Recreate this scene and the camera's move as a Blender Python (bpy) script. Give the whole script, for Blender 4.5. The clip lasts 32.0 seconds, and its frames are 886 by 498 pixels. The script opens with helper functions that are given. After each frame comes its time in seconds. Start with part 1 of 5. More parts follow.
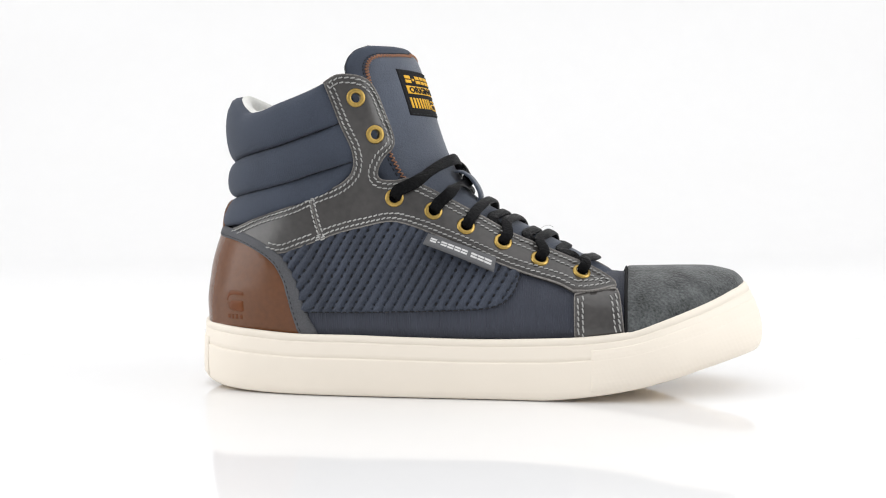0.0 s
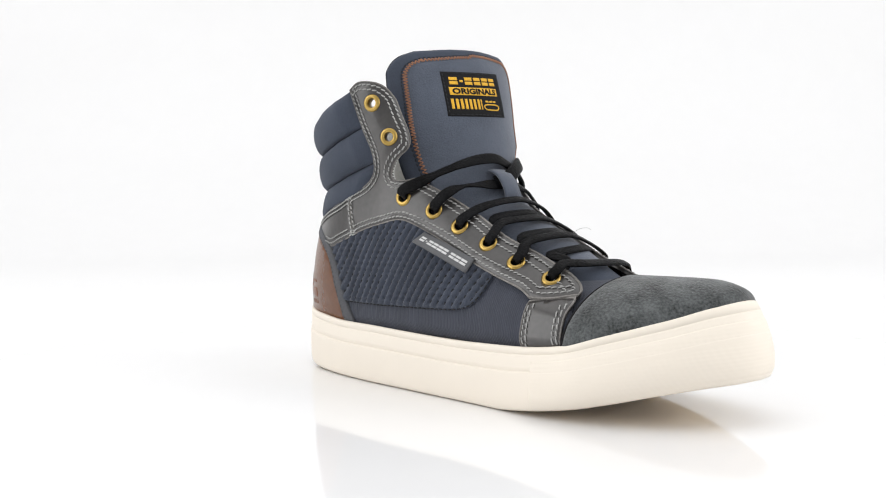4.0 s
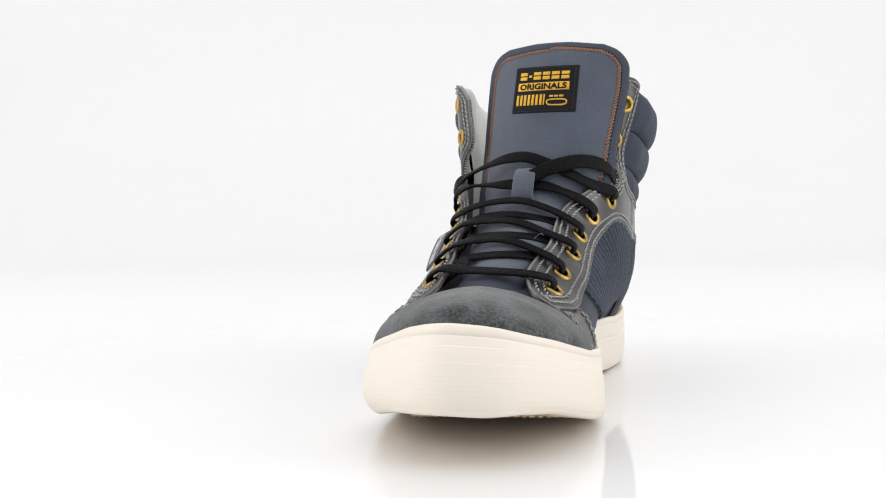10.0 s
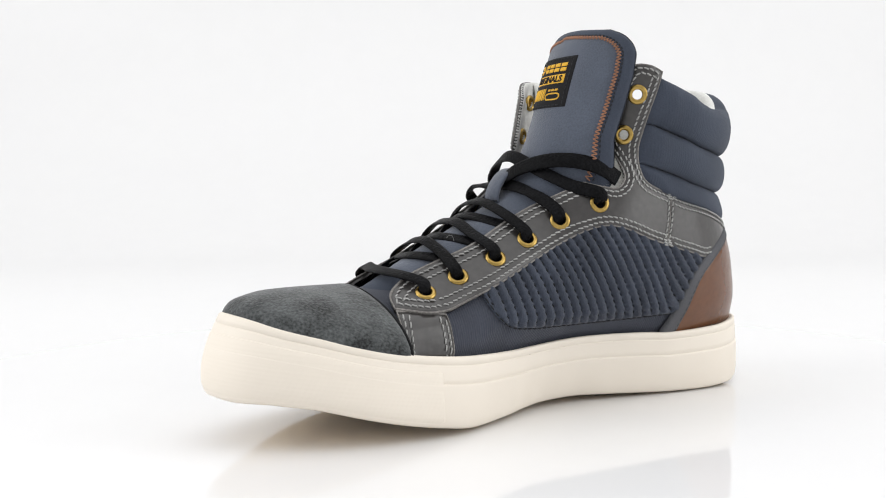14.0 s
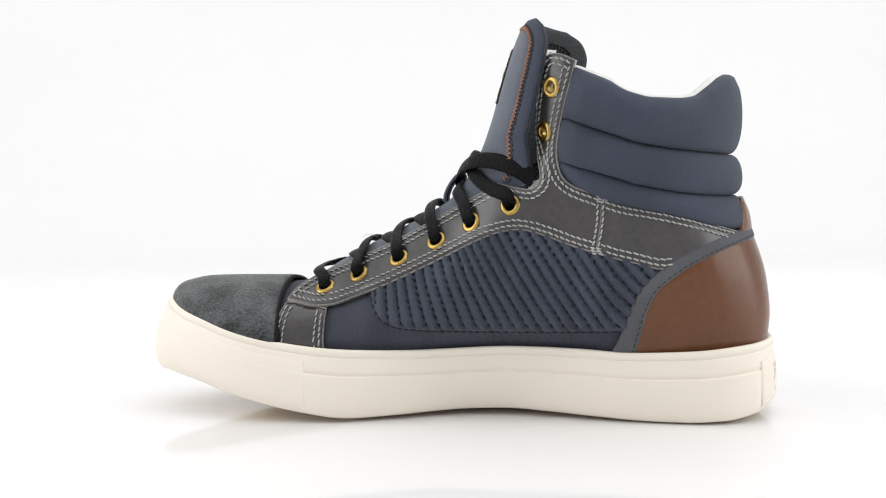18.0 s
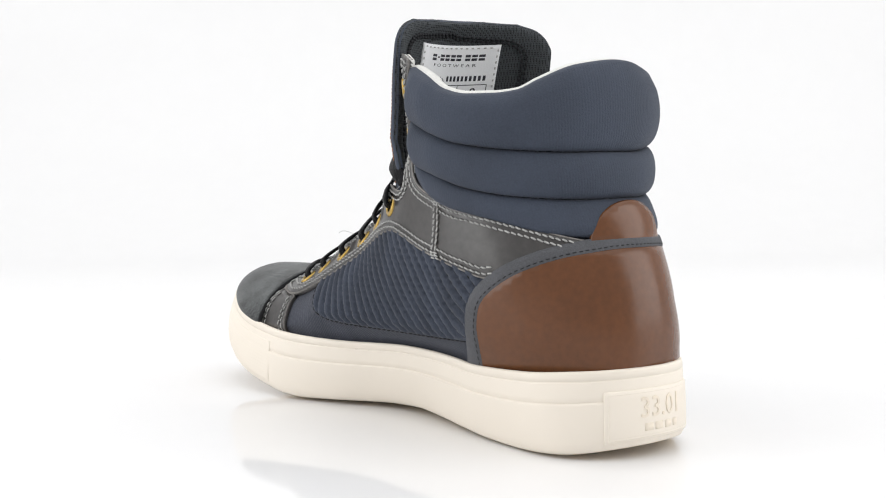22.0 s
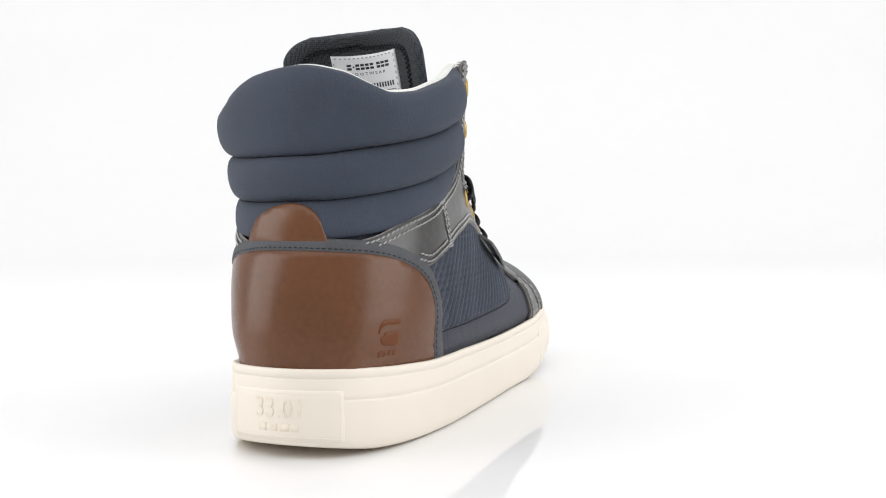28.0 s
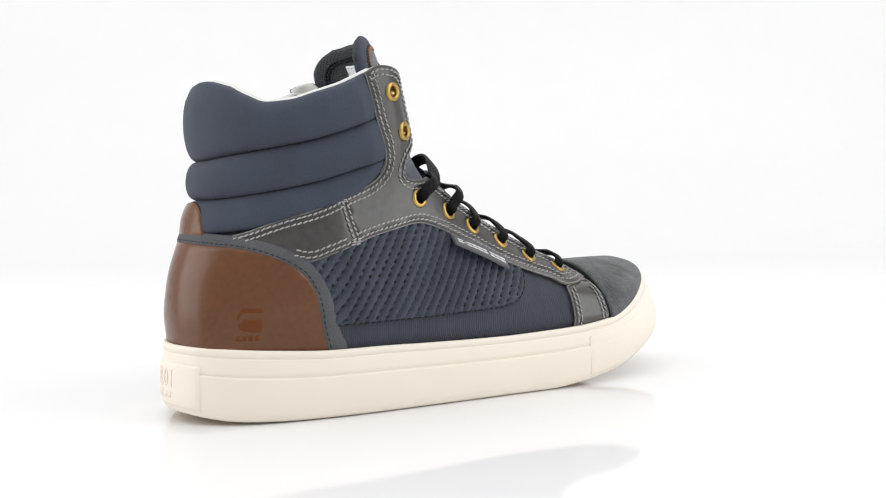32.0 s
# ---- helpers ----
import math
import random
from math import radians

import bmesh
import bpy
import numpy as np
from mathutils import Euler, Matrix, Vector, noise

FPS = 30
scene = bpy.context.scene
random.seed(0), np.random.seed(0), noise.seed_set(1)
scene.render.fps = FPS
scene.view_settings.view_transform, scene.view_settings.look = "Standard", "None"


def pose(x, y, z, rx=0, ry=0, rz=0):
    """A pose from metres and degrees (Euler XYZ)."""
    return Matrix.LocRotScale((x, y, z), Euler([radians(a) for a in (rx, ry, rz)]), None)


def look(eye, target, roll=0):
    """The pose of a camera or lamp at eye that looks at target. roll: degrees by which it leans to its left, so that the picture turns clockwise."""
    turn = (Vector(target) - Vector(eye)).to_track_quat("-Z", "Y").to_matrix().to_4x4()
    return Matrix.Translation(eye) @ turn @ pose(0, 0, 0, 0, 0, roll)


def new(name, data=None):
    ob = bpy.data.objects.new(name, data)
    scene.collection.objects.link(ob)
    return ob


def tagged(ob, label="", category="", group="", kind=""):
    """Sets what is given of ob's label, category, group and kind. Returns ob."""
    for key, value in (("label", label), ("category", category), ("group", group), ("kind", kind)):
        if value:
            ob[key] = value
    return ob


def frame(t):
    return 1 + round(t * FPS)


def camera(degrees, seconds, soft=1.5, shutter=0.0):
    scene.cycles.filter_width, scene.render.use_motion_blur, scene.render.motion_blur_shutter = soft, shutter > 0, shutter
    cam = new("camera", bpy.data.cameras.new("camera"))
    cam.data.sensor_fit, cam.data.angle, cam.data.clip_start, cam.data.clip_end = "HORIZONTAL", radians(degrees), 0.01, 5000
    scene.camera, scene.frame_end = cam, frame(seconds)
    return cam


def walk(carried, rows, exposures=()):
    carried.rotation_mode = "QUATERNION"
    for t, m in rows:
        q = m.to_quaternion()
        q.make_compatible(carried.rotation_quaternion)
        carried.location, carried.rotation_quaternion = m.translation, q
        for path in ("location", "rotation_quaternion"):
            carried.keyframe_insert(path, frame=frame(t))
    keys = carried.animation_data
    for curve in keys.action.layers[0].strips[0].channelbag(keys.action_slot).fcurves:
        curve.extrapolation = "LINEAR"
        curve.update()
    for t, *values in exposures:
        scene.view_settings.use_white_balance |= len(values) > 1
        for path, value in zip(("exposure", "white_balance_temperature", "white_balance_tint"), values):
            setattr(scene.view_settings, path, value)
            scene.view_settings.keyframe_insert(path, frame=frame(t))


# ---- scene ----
from mathutils import geometry

# ---- camera, turning shoe and light ----
cam = camera(44.96, 32.0, soft=1.1)
EYE = pose(0, -0.535, 0.1052, 0, 0, 1.191) @ pose(0, 0, 0, -3.476) @ pose(0, 0, 0, 0, 0.681) @ pose(0, 0, 0, 90)
walk(cam, [(0.0, EYE), (32.0, EYE)], exposures=[(0, -0.31), (6.5, -0.33), (9.0, -0.385), (14.0, -0.385), (17.5, -0.32), (32, -0.315)])
# seconds and degrees by which the turntable has turned
TURN = [(0, 0), (3, -28.77), (6, -58.35), (9, -88.08), (11, -108.0), (13, -128.8), (14.5, -143.8), (17, -169.3), (19, -190.5),
        (21, -211.0), (23, -231.1), (25, -250.8), (28, -280.7), (30, -299.95), (32, -318.92)]
STAND = pose(0.005457, 0.029211, 0, 0, 0, -9.0)

world = bpy.data.worlds.new("studio")
scene.world = world
world.use_nodes = True
world.node_tree.nodes["Background"].inputs["Color"].default_value = (0.994, 0.992, 1.0, 1)
world.node_tree.nodes["Background"].inputs["Strength"].default_value = 0.87


def softbox(x, y, z, tx, ty, tz, sx, sy, watts, tint=(1, 1, 1)):
    data = bpy.data.lights.new("softbox", "AREA")
    data.shape, data.size, data.size_y, data.energy, data.color = "RECTANGLE", sx, sy, watts, tint
    lamp = new("softbox", data)
    lamp.matrix_world = look((x, y, z), (tx, ty, tz))
    return lamp


softbox(0.0, -0.15, 2.2, 0, -0.15, 0, 3.2, 2.8, 29)
softbox(-1.5, -0.35, 0.7, 0, 0, 0.1, 1.2, 1.4, 15)
softbox(1.5, -0.35, 0.7, 0, 0, 0.1, 1.2, 1.4, 15)

# ---- materials ----


def material(name, base, rough=0.6, metal=0.0, var=0.1, scale=300.0, bump=0.1, bump_scale=900.0, dark=None, spec=0.5, sheen=0.0, stretch=(1, 1, 1), big=40.0):
    """Base colour with a fine and a coarse variation, and fine relief. Scales are per metre."""
    m = bpy.data.materials.new(name)
    m.use_nodes = True
    nt = m.node_tree
    b = nt.nodes["Principled BSDF"]
    b.inputs["Roughness"].default_value, b.inputs["Metallic"].default_value = rough, metal
    b.inputs["Specular IOR Level"].default_value = spec
    b.inputs["Sheen Weight"].default_value = sheen
    co = nt.nodes.new("ShaderNodeTexCoord")
    mp = nt.nodes.new("ShaderNodeMapping")
    mp.inputs["Scale"].default_value = stretch
    nt.links.new(co.outputs["Object"], mp.inputs["Vector"])

    def grain(sc, detail):
        n = nt.nodes.new("ShaderNodeTexNoise")
        n.inputs["Scale"].default_value, n.inputs["Detail"].default_value = sc, detail
        nt.links.new(mp.outputs["Vector"], n.inputs["Vector"])
        return n
    fine, coarse = grain(scale, 4), grain(big, 3)
    mixer = nt.nodes.new("ShaderNodeMix")
    mixer.data_type = "RGBA"
    low = dark or tuple(c * (1 - var) for c in base)
    high = tuple(min(1, c * (1 + var)) for c in base)
    mixer.inputs["A"].default_value, mixer.inputs["B"].default_value = (*low, 1), (*high, 1)
    add = nt.nodes.new("ShaderNodeMath")
    add.operation = "MULTIPLY_ADD"
    add.inputs[1].default_value, add.inputs[2].default_value = 0.6, 0.2
    avg = nt.nodes.new("ShaderNodeMath")
    avg.operation = "ADD"
    half = nt.nodes.new("ShaderNodeMath")
    half.operation = "MULTIPLY"
    half.inputs[1].default_value = 0.5
    nt.links.new(fine.outputs["Fac"], avg.inputs[0])
    nt.links.new(coarse.outputs["Fac"], avg.inputs[1])
    nt.links.new(avg.outputs[0], half.inputs[0])
    ramp = nt.nodes.new("ShaderNodeMapRange")
    ramp.inputs["From Min"].default_value, ramp.inputs["From Max"].default_value = 0.35, 0.65
    nt.links.new(half.outputs[0], ramp.inputs["Value"])
    nt.links.new(ramp.outputs["Result"], mixer.inputs["Factor"])
    nt.links.new(mixer.outputs["Result"], b.inputs["Base Color"])
    if bump:
        bn = nt.nodes.new("ShaderNodeBump")
        bn.inputs["Strength"].default_value, bn.inputs["Distance"].default_value = bump, 0.0006
        g = grain(bump_scale, 3)
        nt.links.new(g.outputs["Fac"], bn.inputs["Height"])
        nt.links.new(bn.outputs["Normal"], b.inputs["Normal"])
    return m


SOLE = material("cream_rubber", (0.82, 0.752, 0.655), 0.5, var=0.012, scale=60, bump=0.012, bump_scale=2500, big=12)
TREAD = material("tan_tread_rubber", (0.76, 0.60, 0.40), 0.7, var=0.1, bump=0.3, bump_scale=500)
NAVY = material("navy_twill", (0.040, 0.045, 0.062), 0.75, spec=0.3, var=0.16, scale=900, bump=0.5, bump_scale=420, stretch=(2.4, 2.4, 0.12), sheen=0.1)
QUILT = material("navy_quilted_jersey", (0.042, 0.051, 0.073), 0.75, spec=0.35, var=0.3, scale=1100, bump=0.6, bump_scale=1500, sheen=0.08, stretch=(2.0, 2.0, 0.5))
NEOPRENE = material("slate_blue_neoprene", (0.044, 0.054, 0.077), 0.8, var=0.15, scale=1500, bump=0.4, bump_scale=1900, sheen=0.05, spec=0.3)
PALE_NEO = material("pale_slate_neoprene", (0.070, 0.083, 0.112), 0.8, var=0.22, scale=1300, bump=0.6, bump_scale=1200, sheen=0.3, spec=0.3)
SUEDE = material("charcoal_suede", (0.066, 0.071, 0.072), 1.0, var=0.75, scale=850, bump=0.8, bump_scale=850, spec=0.1, sheen=0.3, big=90)
LEATHER = material("grey_waxed_leather", (0.037, 0.0342, 0.0328), 0.28, spec=0.68, var=0.35, scale=320, bump=0.6, bump_scale=75, big=30)
EDGE = material("grey_cut_leather_edge", (0.19, 0.18, 0.17), 0.85, var=0.45, scale=900, bump=0.8, bump_scale=1200)
BROWN = material("brown_smooth_leather", (0.116, 0.041, 0.0125), 0.26, spec=0.42, var=0.13, scale=420, bump=0.45, bump_scale=85, big=26)
BROWN_DARK = material("pressed_brown_leather", (0.120, 0.031, 0.003), 0.3, var=0.1, scale=200, bump=0.05, spec=0.25)
BINDING = material("grey_woven_binding", (0.080, 0.082, 0.090), 0.85, var=0.25, scale=1700, bump=0.7, bump_scale=1800)
BRASS = material("antique_brass", (0.42, 0.285, 0.085), 0.28, metal=1.0, var=0.2, scale=900, bump=0.1, bump_scale=1500)
LACE = material("black_waxed_lace", (0.0040, 0.0041, 0.0048), 0.42, var=0.9, scale=900, bump=1.0, bump_scale=900, spec=0.07)
THREAD = material("pale_grey_thread", (0.375, 0.375, 0.365), 0.8, var=0.3, scale=1600, bump=0.5, bump_scale=3000)
DARK_THREAD = material("black_thread", (0.010, 0.011, 0.014), 0.8, var=0.2, scale=2000, bump=0.2)
ORANGE = material("orange_brown_thread", (0.30, 0.145, 0.085), 0.8, var=0.3, scale=2000, bump=0.3)
SEAM = material("beige_thread", (0.42, 0.36, 0.30), 0.8, var=0.15, scale=2000, bump=0.3)
LINING = material("white_textile_lining", (0.70, 0.70, 0.67), 0.9, var=0.1, scale=700, bump=0.6, bump_scale=900)
MESH = material("black_spacer_mesh", (0.026, 0.030, 0.033), 0.85, var=0.6, scale=900, bump=0.9, bump_scale=900)
BLACK = material("black_woven_patch", (0.010, 0.010, 0.011), 0.8, spec=0.2, var=0.2, scale=1500, bump=0.4, bump_scale=2000)
YELLOW = material("yellow_woven_thread", (0.72, 0.40, 0.03), 0.8, var=0.2, scale=1800, bump=0.4, bump_scale=2500)
TAG = material("grey_satin_tag", (0.088, 0.09, 0.096), 0.6, var=0.08, scale=1500, bump=0.2, bump_scale=2500)
WHITE = material("white_print", (0.58, 0.58, 0.58), 0.7, var=0.05)
LABEL = material("white_satin_label", (0.84, 0.85, 0.87), 0.6, var=0.03, scale=1500, bump=0.2, bump_scale=2500)
INK = material("grey_ink", (0.035, 0.035, 0.045), 0.7, var=0.1)
ACRYLIC = material("white_gloss_acrylic", (0.838, 0.838, 0.841), 0.06, var=0.004, scale=30, bump=0.0, spec=0.28)
PAPER = material("white_backdrop_paper", (0.81, 0.81, 0.81), 0.3, var=0.004, scale=20, bump=0.0, spec=0.2)

# sole rubber tinted browner: the shade of the embossed relief, put into the colour
NUMBER_SHADE = material("relief_shade_rubber", (0.78, 0.70, 0.585), 0.6, var=0.1, scale=300, bump=0.1)


def ribbed(name, base):
    """Rubber with a fine diamond rib."""
    m = material(name, base, 0.6, var=0.012, scale=60, bump=0.0, big=12)
    nt = m.node_tree
    co = nt.nodes.new("ShaderNodeTexCoord")
    waves = []
    for turn, size in ((9, 185.0), (-64, 150.0)):
        mp = nt.nodes.new("ShaderNodeMapping")
        mp.inputs["Rotation"].default_value = (0, radians(turn), 0)
        w = nt.nodes.new("ShaderNodeTexWave")
        w.bands_direction = "Z"
        w.inputs["Scale"].default_value = size
        nt.links.new(co.outputs["Object"], mp.inputs["Vector"])
        nt.links.new(mp.outputs["Vector"], w.inputs["Vector"])
        waves.append(w)
    add = nt.nodes.new("ShaderNodeMath")
    add.operation = "ADD"
    bn = nt.nodes.new("ShaderNodeBump")
    bn.inputs["Strength"].default_value, bn.inputs["Distance"].default_value = 0.07, 0.0003
    nt.links.new(waves[0].outputs["Fac"], add.inputs[0])
    nt.links.new(waves[1].outputs["Fac"], add.inputs[1])
    nt.links.new(add.outputs[0], bn.inputs["Height"])
    nt.links.new(bn.outputs["Normal"], nt.nodes["Principled BSDF"].inputs["Normal"])
    return m




def fine_ribs(m, pitch, depth, along):
    """Fine ribs woven into a cloth."""
    nt = m.node_tree
    co = nt.nodes.new("ShaderNodeTexCoord")
    w = nt.nodes.new("ShaderNodeTexWave")
    w.bands_direction = along
    w.inputs["Scale"].default_value, w.inputs["Distortion"].default_value, w.inputs["Detail Scale"].default_value = 0.314 / pitch, 1.2, 0.6
    bn = nt.nodes.new("ShaderNodeBump")
    bn.inputs["Strength"].default_value, bn.inputs["Distance"].default_value = depth, 0.0005
    old = nt.nodes["Principled BSDF"].inputs["Normal"].links[0].from_socket
    nt.links.new(co.outputs["Object"], w.inputs["Vector"])
    nt.links.new(w.outputs["Fac"], bn.inputs["Height"])
    nt.links.new(old, bn.inputs["Normal"])
    nt.links.new(bn.outputs["Normal"], nt.nodes["Principled BSDF"].inputs["Normal"])


fine_ribs(NAVY, 0.0011, 0.28, "X")


def run_ribs(m, pitch, depth):
    """Fine ribs across a roll, by the running length kept on its mesh."""
    nt = m.node_tree
    at = nt.nodes.new("ShaderNodeAttribute")
    at.attribute_name = "run"
    vec = nt.nodes.new("ShaderNodeCombineXYZ")
    w = nt.nodes.new("ShaderNodeTexWave")
    w.inputs["Scale"].default_value, w.inputs["Distortion"].default_value, w.inputs["Detail Scale"].default_value = 0.314 / pitch, 0.8, 0.5
    bn = nt.nodes.new("ShaderNodeBump")
    bn.inputs["Strength"].default_value, bn.inputs["Distance"].default_value = depth, 0.0004
    b = nt.nodes["Principled BSDF"]
    old = b.inputs["Normal"].links[0].from_socket
    nt.links.new(at.outputs["Fac"], vec.inputs["X"])
    nt.links.new(vec.outputs["Vector"], w.inputs["Vector"])
    nt.links.new(w.outputs["Fac"], bn.inputs["Height"])
    nt.links.new(old, bn.inputs["Normal"])
    nt.links.new(bn.outputs["Normal"], b.inputs["Normal"])


COLLAR = material("slate_blue_ribbed_neoprene", (0.044, 0.054, 0.077), 0.8, var=0.15, scale=1500, bump=0.4, bump_scale=1900, sheen=0.05, spec=0.3)
run_ribs(COLLAR, 0.0012, 0.13)


def dotted(m, cells, colour):
    """Open mesh: a net of small holes, their inner shade put into the colour."""
    nt = m.node_tree
    b = nt.nodes["Principled BSDF"]
    co = nt.nodes.new("ShaderNodeTexCoord")
    v = nt.nodes.new("ShaderNodeTexVoronoi")
    v.inputs["Scale"].default_value, v.inputs["Randomness"].default_value = cells, 0.08
    ramp = nt.nodes.new("ShaderNodeMapRange")
    ramp.inputs["From Min"].default_value, ramp.inputs["From Max"].default_value = 0.25, 0.5
    mixer = nt.nodes.new("ShaderNodeMix")
    mixer.data_type = "RGBA"
    mixer.inputs["A"].default_value, mixer.inputs["B"].default_value = (*[c * 0.12 for c in colour], 1), (*colour, 1)
    bn = nt.nodes.new("ShaderNodeBump")
    bn.inputs["Strength"].default_value, bn.inputs["Distance"].default_value = 0.8, 0.0006
    nt.links.new(co.outputs["Object"], v.inputs["Vector"])
    nt.links.new(v.outputs["Distance"], ramp.inputs["Value"])
    nt.links.new(ramp.outputs["Result"], mixer.inputs["Factor"])
    nt.links.new(mixer.outputs["Result"], b.inputs["Base Color"])
    nt.links.new(ramp.outputs["Result"], bn.inputs["Height"])
    nt.links.new(bn.outputs["Normal"], b.inputs["Normal"])


dotted(MESH, 1050.0, (0.050, 0.057, 0.063))
BUMPER = ribbed("ribbed_cream_rubber", (0.82, 0.752, 0.655))

# ---- mesh helpers (shoe parts are drawn in millimetres) ----


def part(name, verts, faces, mat, parent=None, label="", flat=False, unit=0.001):
    me = bpy.data.meshes.new(name)
    me.from_pydata([tuple(float(c) * unit for c in v) for v in verts], [], [tuple(int(i) for i in f) for f in faces])
    me.materials.append(mat)
    if not flat:
        me.polygons.foreach_set("use_smooth", [True] * len(me.polygons))
    me.update()
    ob = new(name, me)
    if parent is not None:
        ob.parent = parent
    if label:
        tagged(ob, label)
    return ob


def run(pts, step=1.5, closed=False):
    """A smooth curve through the points, at even steps."""
    p = np.array(pts, float)
    if len(p) == 2 and not closed:
        n = max(1, int(round(np.linalg.norm(p[1] - p[0]) / step)))
        return [p[0] + (p[1] - p[0]) * k / n for k in range(n + 1)]
    q = np.vstack([p[-1], p, p[0], p[1]]) if closed else np.vstack([2 * p[0] - p[1], p, 2 * p[-1] - p[-2]])
    dense = []
    for i in range(len(q) - 3):
        a, b, c, d = q[i:i + 4]
        for k in range(12):
            t = k / 12
            dense.append(0.5 * (2 * b + (c - a) * t + (2 * a - 5 * b + 4 * c - d) * t * t + (3 * b - a - 3 * c + d) * t**3))
    dense.append(q[-2] if not closed else p[0])
    dense = np.array(dense)
    seg = np.linalg.norm(np.diff(dense, axis=0), axis=1)
    s = np.concatenate([[0], np.cumsum(seg)])
    n = max(2, int(round(s[-1] / step)))
    t = np.linspace(0, s[-1], n + 1)
    out = np.stack([np.interp(t, s, dense[:, k]) for k in range(dense.shape[1])], 1)
    return list(out[:-1] if closed else out)


def chain(*runs):
    """One closed outline out of several open runs."""
    out = []
    for r in runs:
        for p in r:
            if not out or np.linalg.norm(p - out[-1]) > 0.4:
                out.append(p)
    while np.linalg.norm(out[0] - out[-1]) < 0.4:
        out.pop()
    return np.array(out)


def inside(points, poly):
    x, y = points[:, 0], points[:, 1]
    hit = np.zeros(len(points), bool)
    a, b = poly, np.roll(poly, -1, 0)
    for (x0, y0), (x1, y1) in zip(a, b):
        cross = (y0 > y) != (y1 > y)
        if y1 != y0:
            hit ^= cross & (x < (x1 - x0) * (y - y0) / (y1 - y0) + x0)
    return hit


def clear(points, poly):
    """Distance from each point to the outline."""
    best = np.full(len(points), 1e9)
    for a, b in zip(poly, np.roll(poly, -1, 0)):
        d = b - a
        t = np.clip(((points - a) @ d) / max(d @ d, 1e-9), 0, 1)
        best = np.minimum(best, np.linalg.norm(points - a - t[:, None] * d, axis=1))
    return best


def panel(name, surf, poly, off, thick, mat, parent, label="", step=3.0, edge=0.7, holes=(), relief=None, sink=1.2, low=0.35):
    """A sewn-on piece with a rolled edge, over the surface surf(u, v, offset)."""
    area = 0.5 * np.sum(poly[:, 0] * np.roll(poly[:, 1], -1) - np.roll(poly[:, 0], -1) * poly[:, 1])
    if area < 0:
        poly = poly[::-1]
    n = len(poly)
    tang = np.roll(poly, -1, 0) - np.roll(poly, 1, 0)
    tang /= np.maximum(np.linalg.norm(tang, axis=1), 1e-9)[:, None]
    side_way = np.stack([-tang[:, 1], tang[:, 0]], 1)
    rings = []
    for share in ((0.18, 0.5, 1.0) if edge >= 1.5 else (1.0,)):
        one = poly + side_way * edge * share
        one = one[inside(one, poly)]
        rings.append(one[clear(one, poly) > edge * share * 0.8])
    ring = np.vstack(rings)
    lo, hi = poly.min(0), poly.max(0)
    gx, gy = np.arange(lo[0], hi[0], step), np.arange(lo[1], hi[1], step * 0.87)
    grid = np.array([(x + (step / 2 if j % 2 else 0), y) for j, y in enumerate(gy) for x in gx]) if len(gx) and len(gy) else np.zeros((0, 2))
    if len(grid):
        grid = grid[inside(grid, poly)]
    if len(grid):
        grid = grid[clear(grid, poly) > edge + step * 0.45]
    loops = []
    for hu, hv, hr in holes:
        circ = np.array([(hu + hr * math.cos(2 * math.pi * k / 14), hv + hr * math.sin(2 * math.pi * k / 14)) for k in range(14)])
        loops.append(circ)
        grid = grid[np.hypot(grid[:, 0] - hu, grid[:, 1] - hv) > hr + 0.8]
    pts = np.vstack([poly, *loops, ring, grid])
    edges = [(i, (i + 1) % n) for i in range(n)]
    base = n
    for c in loops:
        edges += [(base + i, base + (i + 1) % len(c)) for i in range(len(c))]
        base += len(c)
    got = geometry.delaunay_2d_cdt([Vector(p) for p in pts], edges, [], 0, 1e-5)
    uv = np.array([tuple(v) for v in got[0]])
    tris = np.array([f for f in got[2] if len(f) == 3])
    mid = uv[tris].mean(1)
    keep = inside(mid, poly)
    for hu, hv, hr in holes:
        keep &= np.hypot(mid[:, 0] - hu, mid[:, 1] - hv) > hr * 0.97
    tris = tris[keep]
    far = clear(uv, poly)
    rim = far < 1e-3
    verts = []
    for p, r, f in zip(uv, rim, far):
        roll = low + (1 - low) * math.sqrt(max(0.0, 1 - (1 - min(1.0, f / (edge * 0.95))) ** 2))
        h = off + thick * (low if r else roll)
        if relief is not None and not r:
            h += relief(p[0], p[1]) * min(1.0, f / 2.0)
        verts.append(surf(p[0], p[1], h))
    a, b, c = tris[len(tris) // 2]
    g = (verts[a] + verts[b] + verts[c]) / 3
    m = uv[[a, b, c]].mean(0)
    out = surf(m[0], m[1], off + 3) - surf(m[0], m[1], off)
    faces = [tuple(t) for t in tris]
    turned = np.dot(np.cross(verts[b] - verts[a], verts[c] - verts[a]), out) < 0
    # skirt down to the layer below
    count = {}
    for t in faces:
        for i, j in ((t[0], t[1]), (t[1], t[2]), (t[2], t[0])):
            count[(i, j)] = 1
    down = {}
    for i, j in list(count):
        if (j, i) not in count:
            for k in (i, j):
                if k not in down:
                    down[k] = len(verts)
                    verts.append(surf(uv[k][0], uv[k][1], off - sink))
            faces.append((j, i, down[i], down[j]))
    if turned:
        faces = [tuple(reversed(f)) for f in faces]
    return part(name, verts, faces, mat, parent, label)


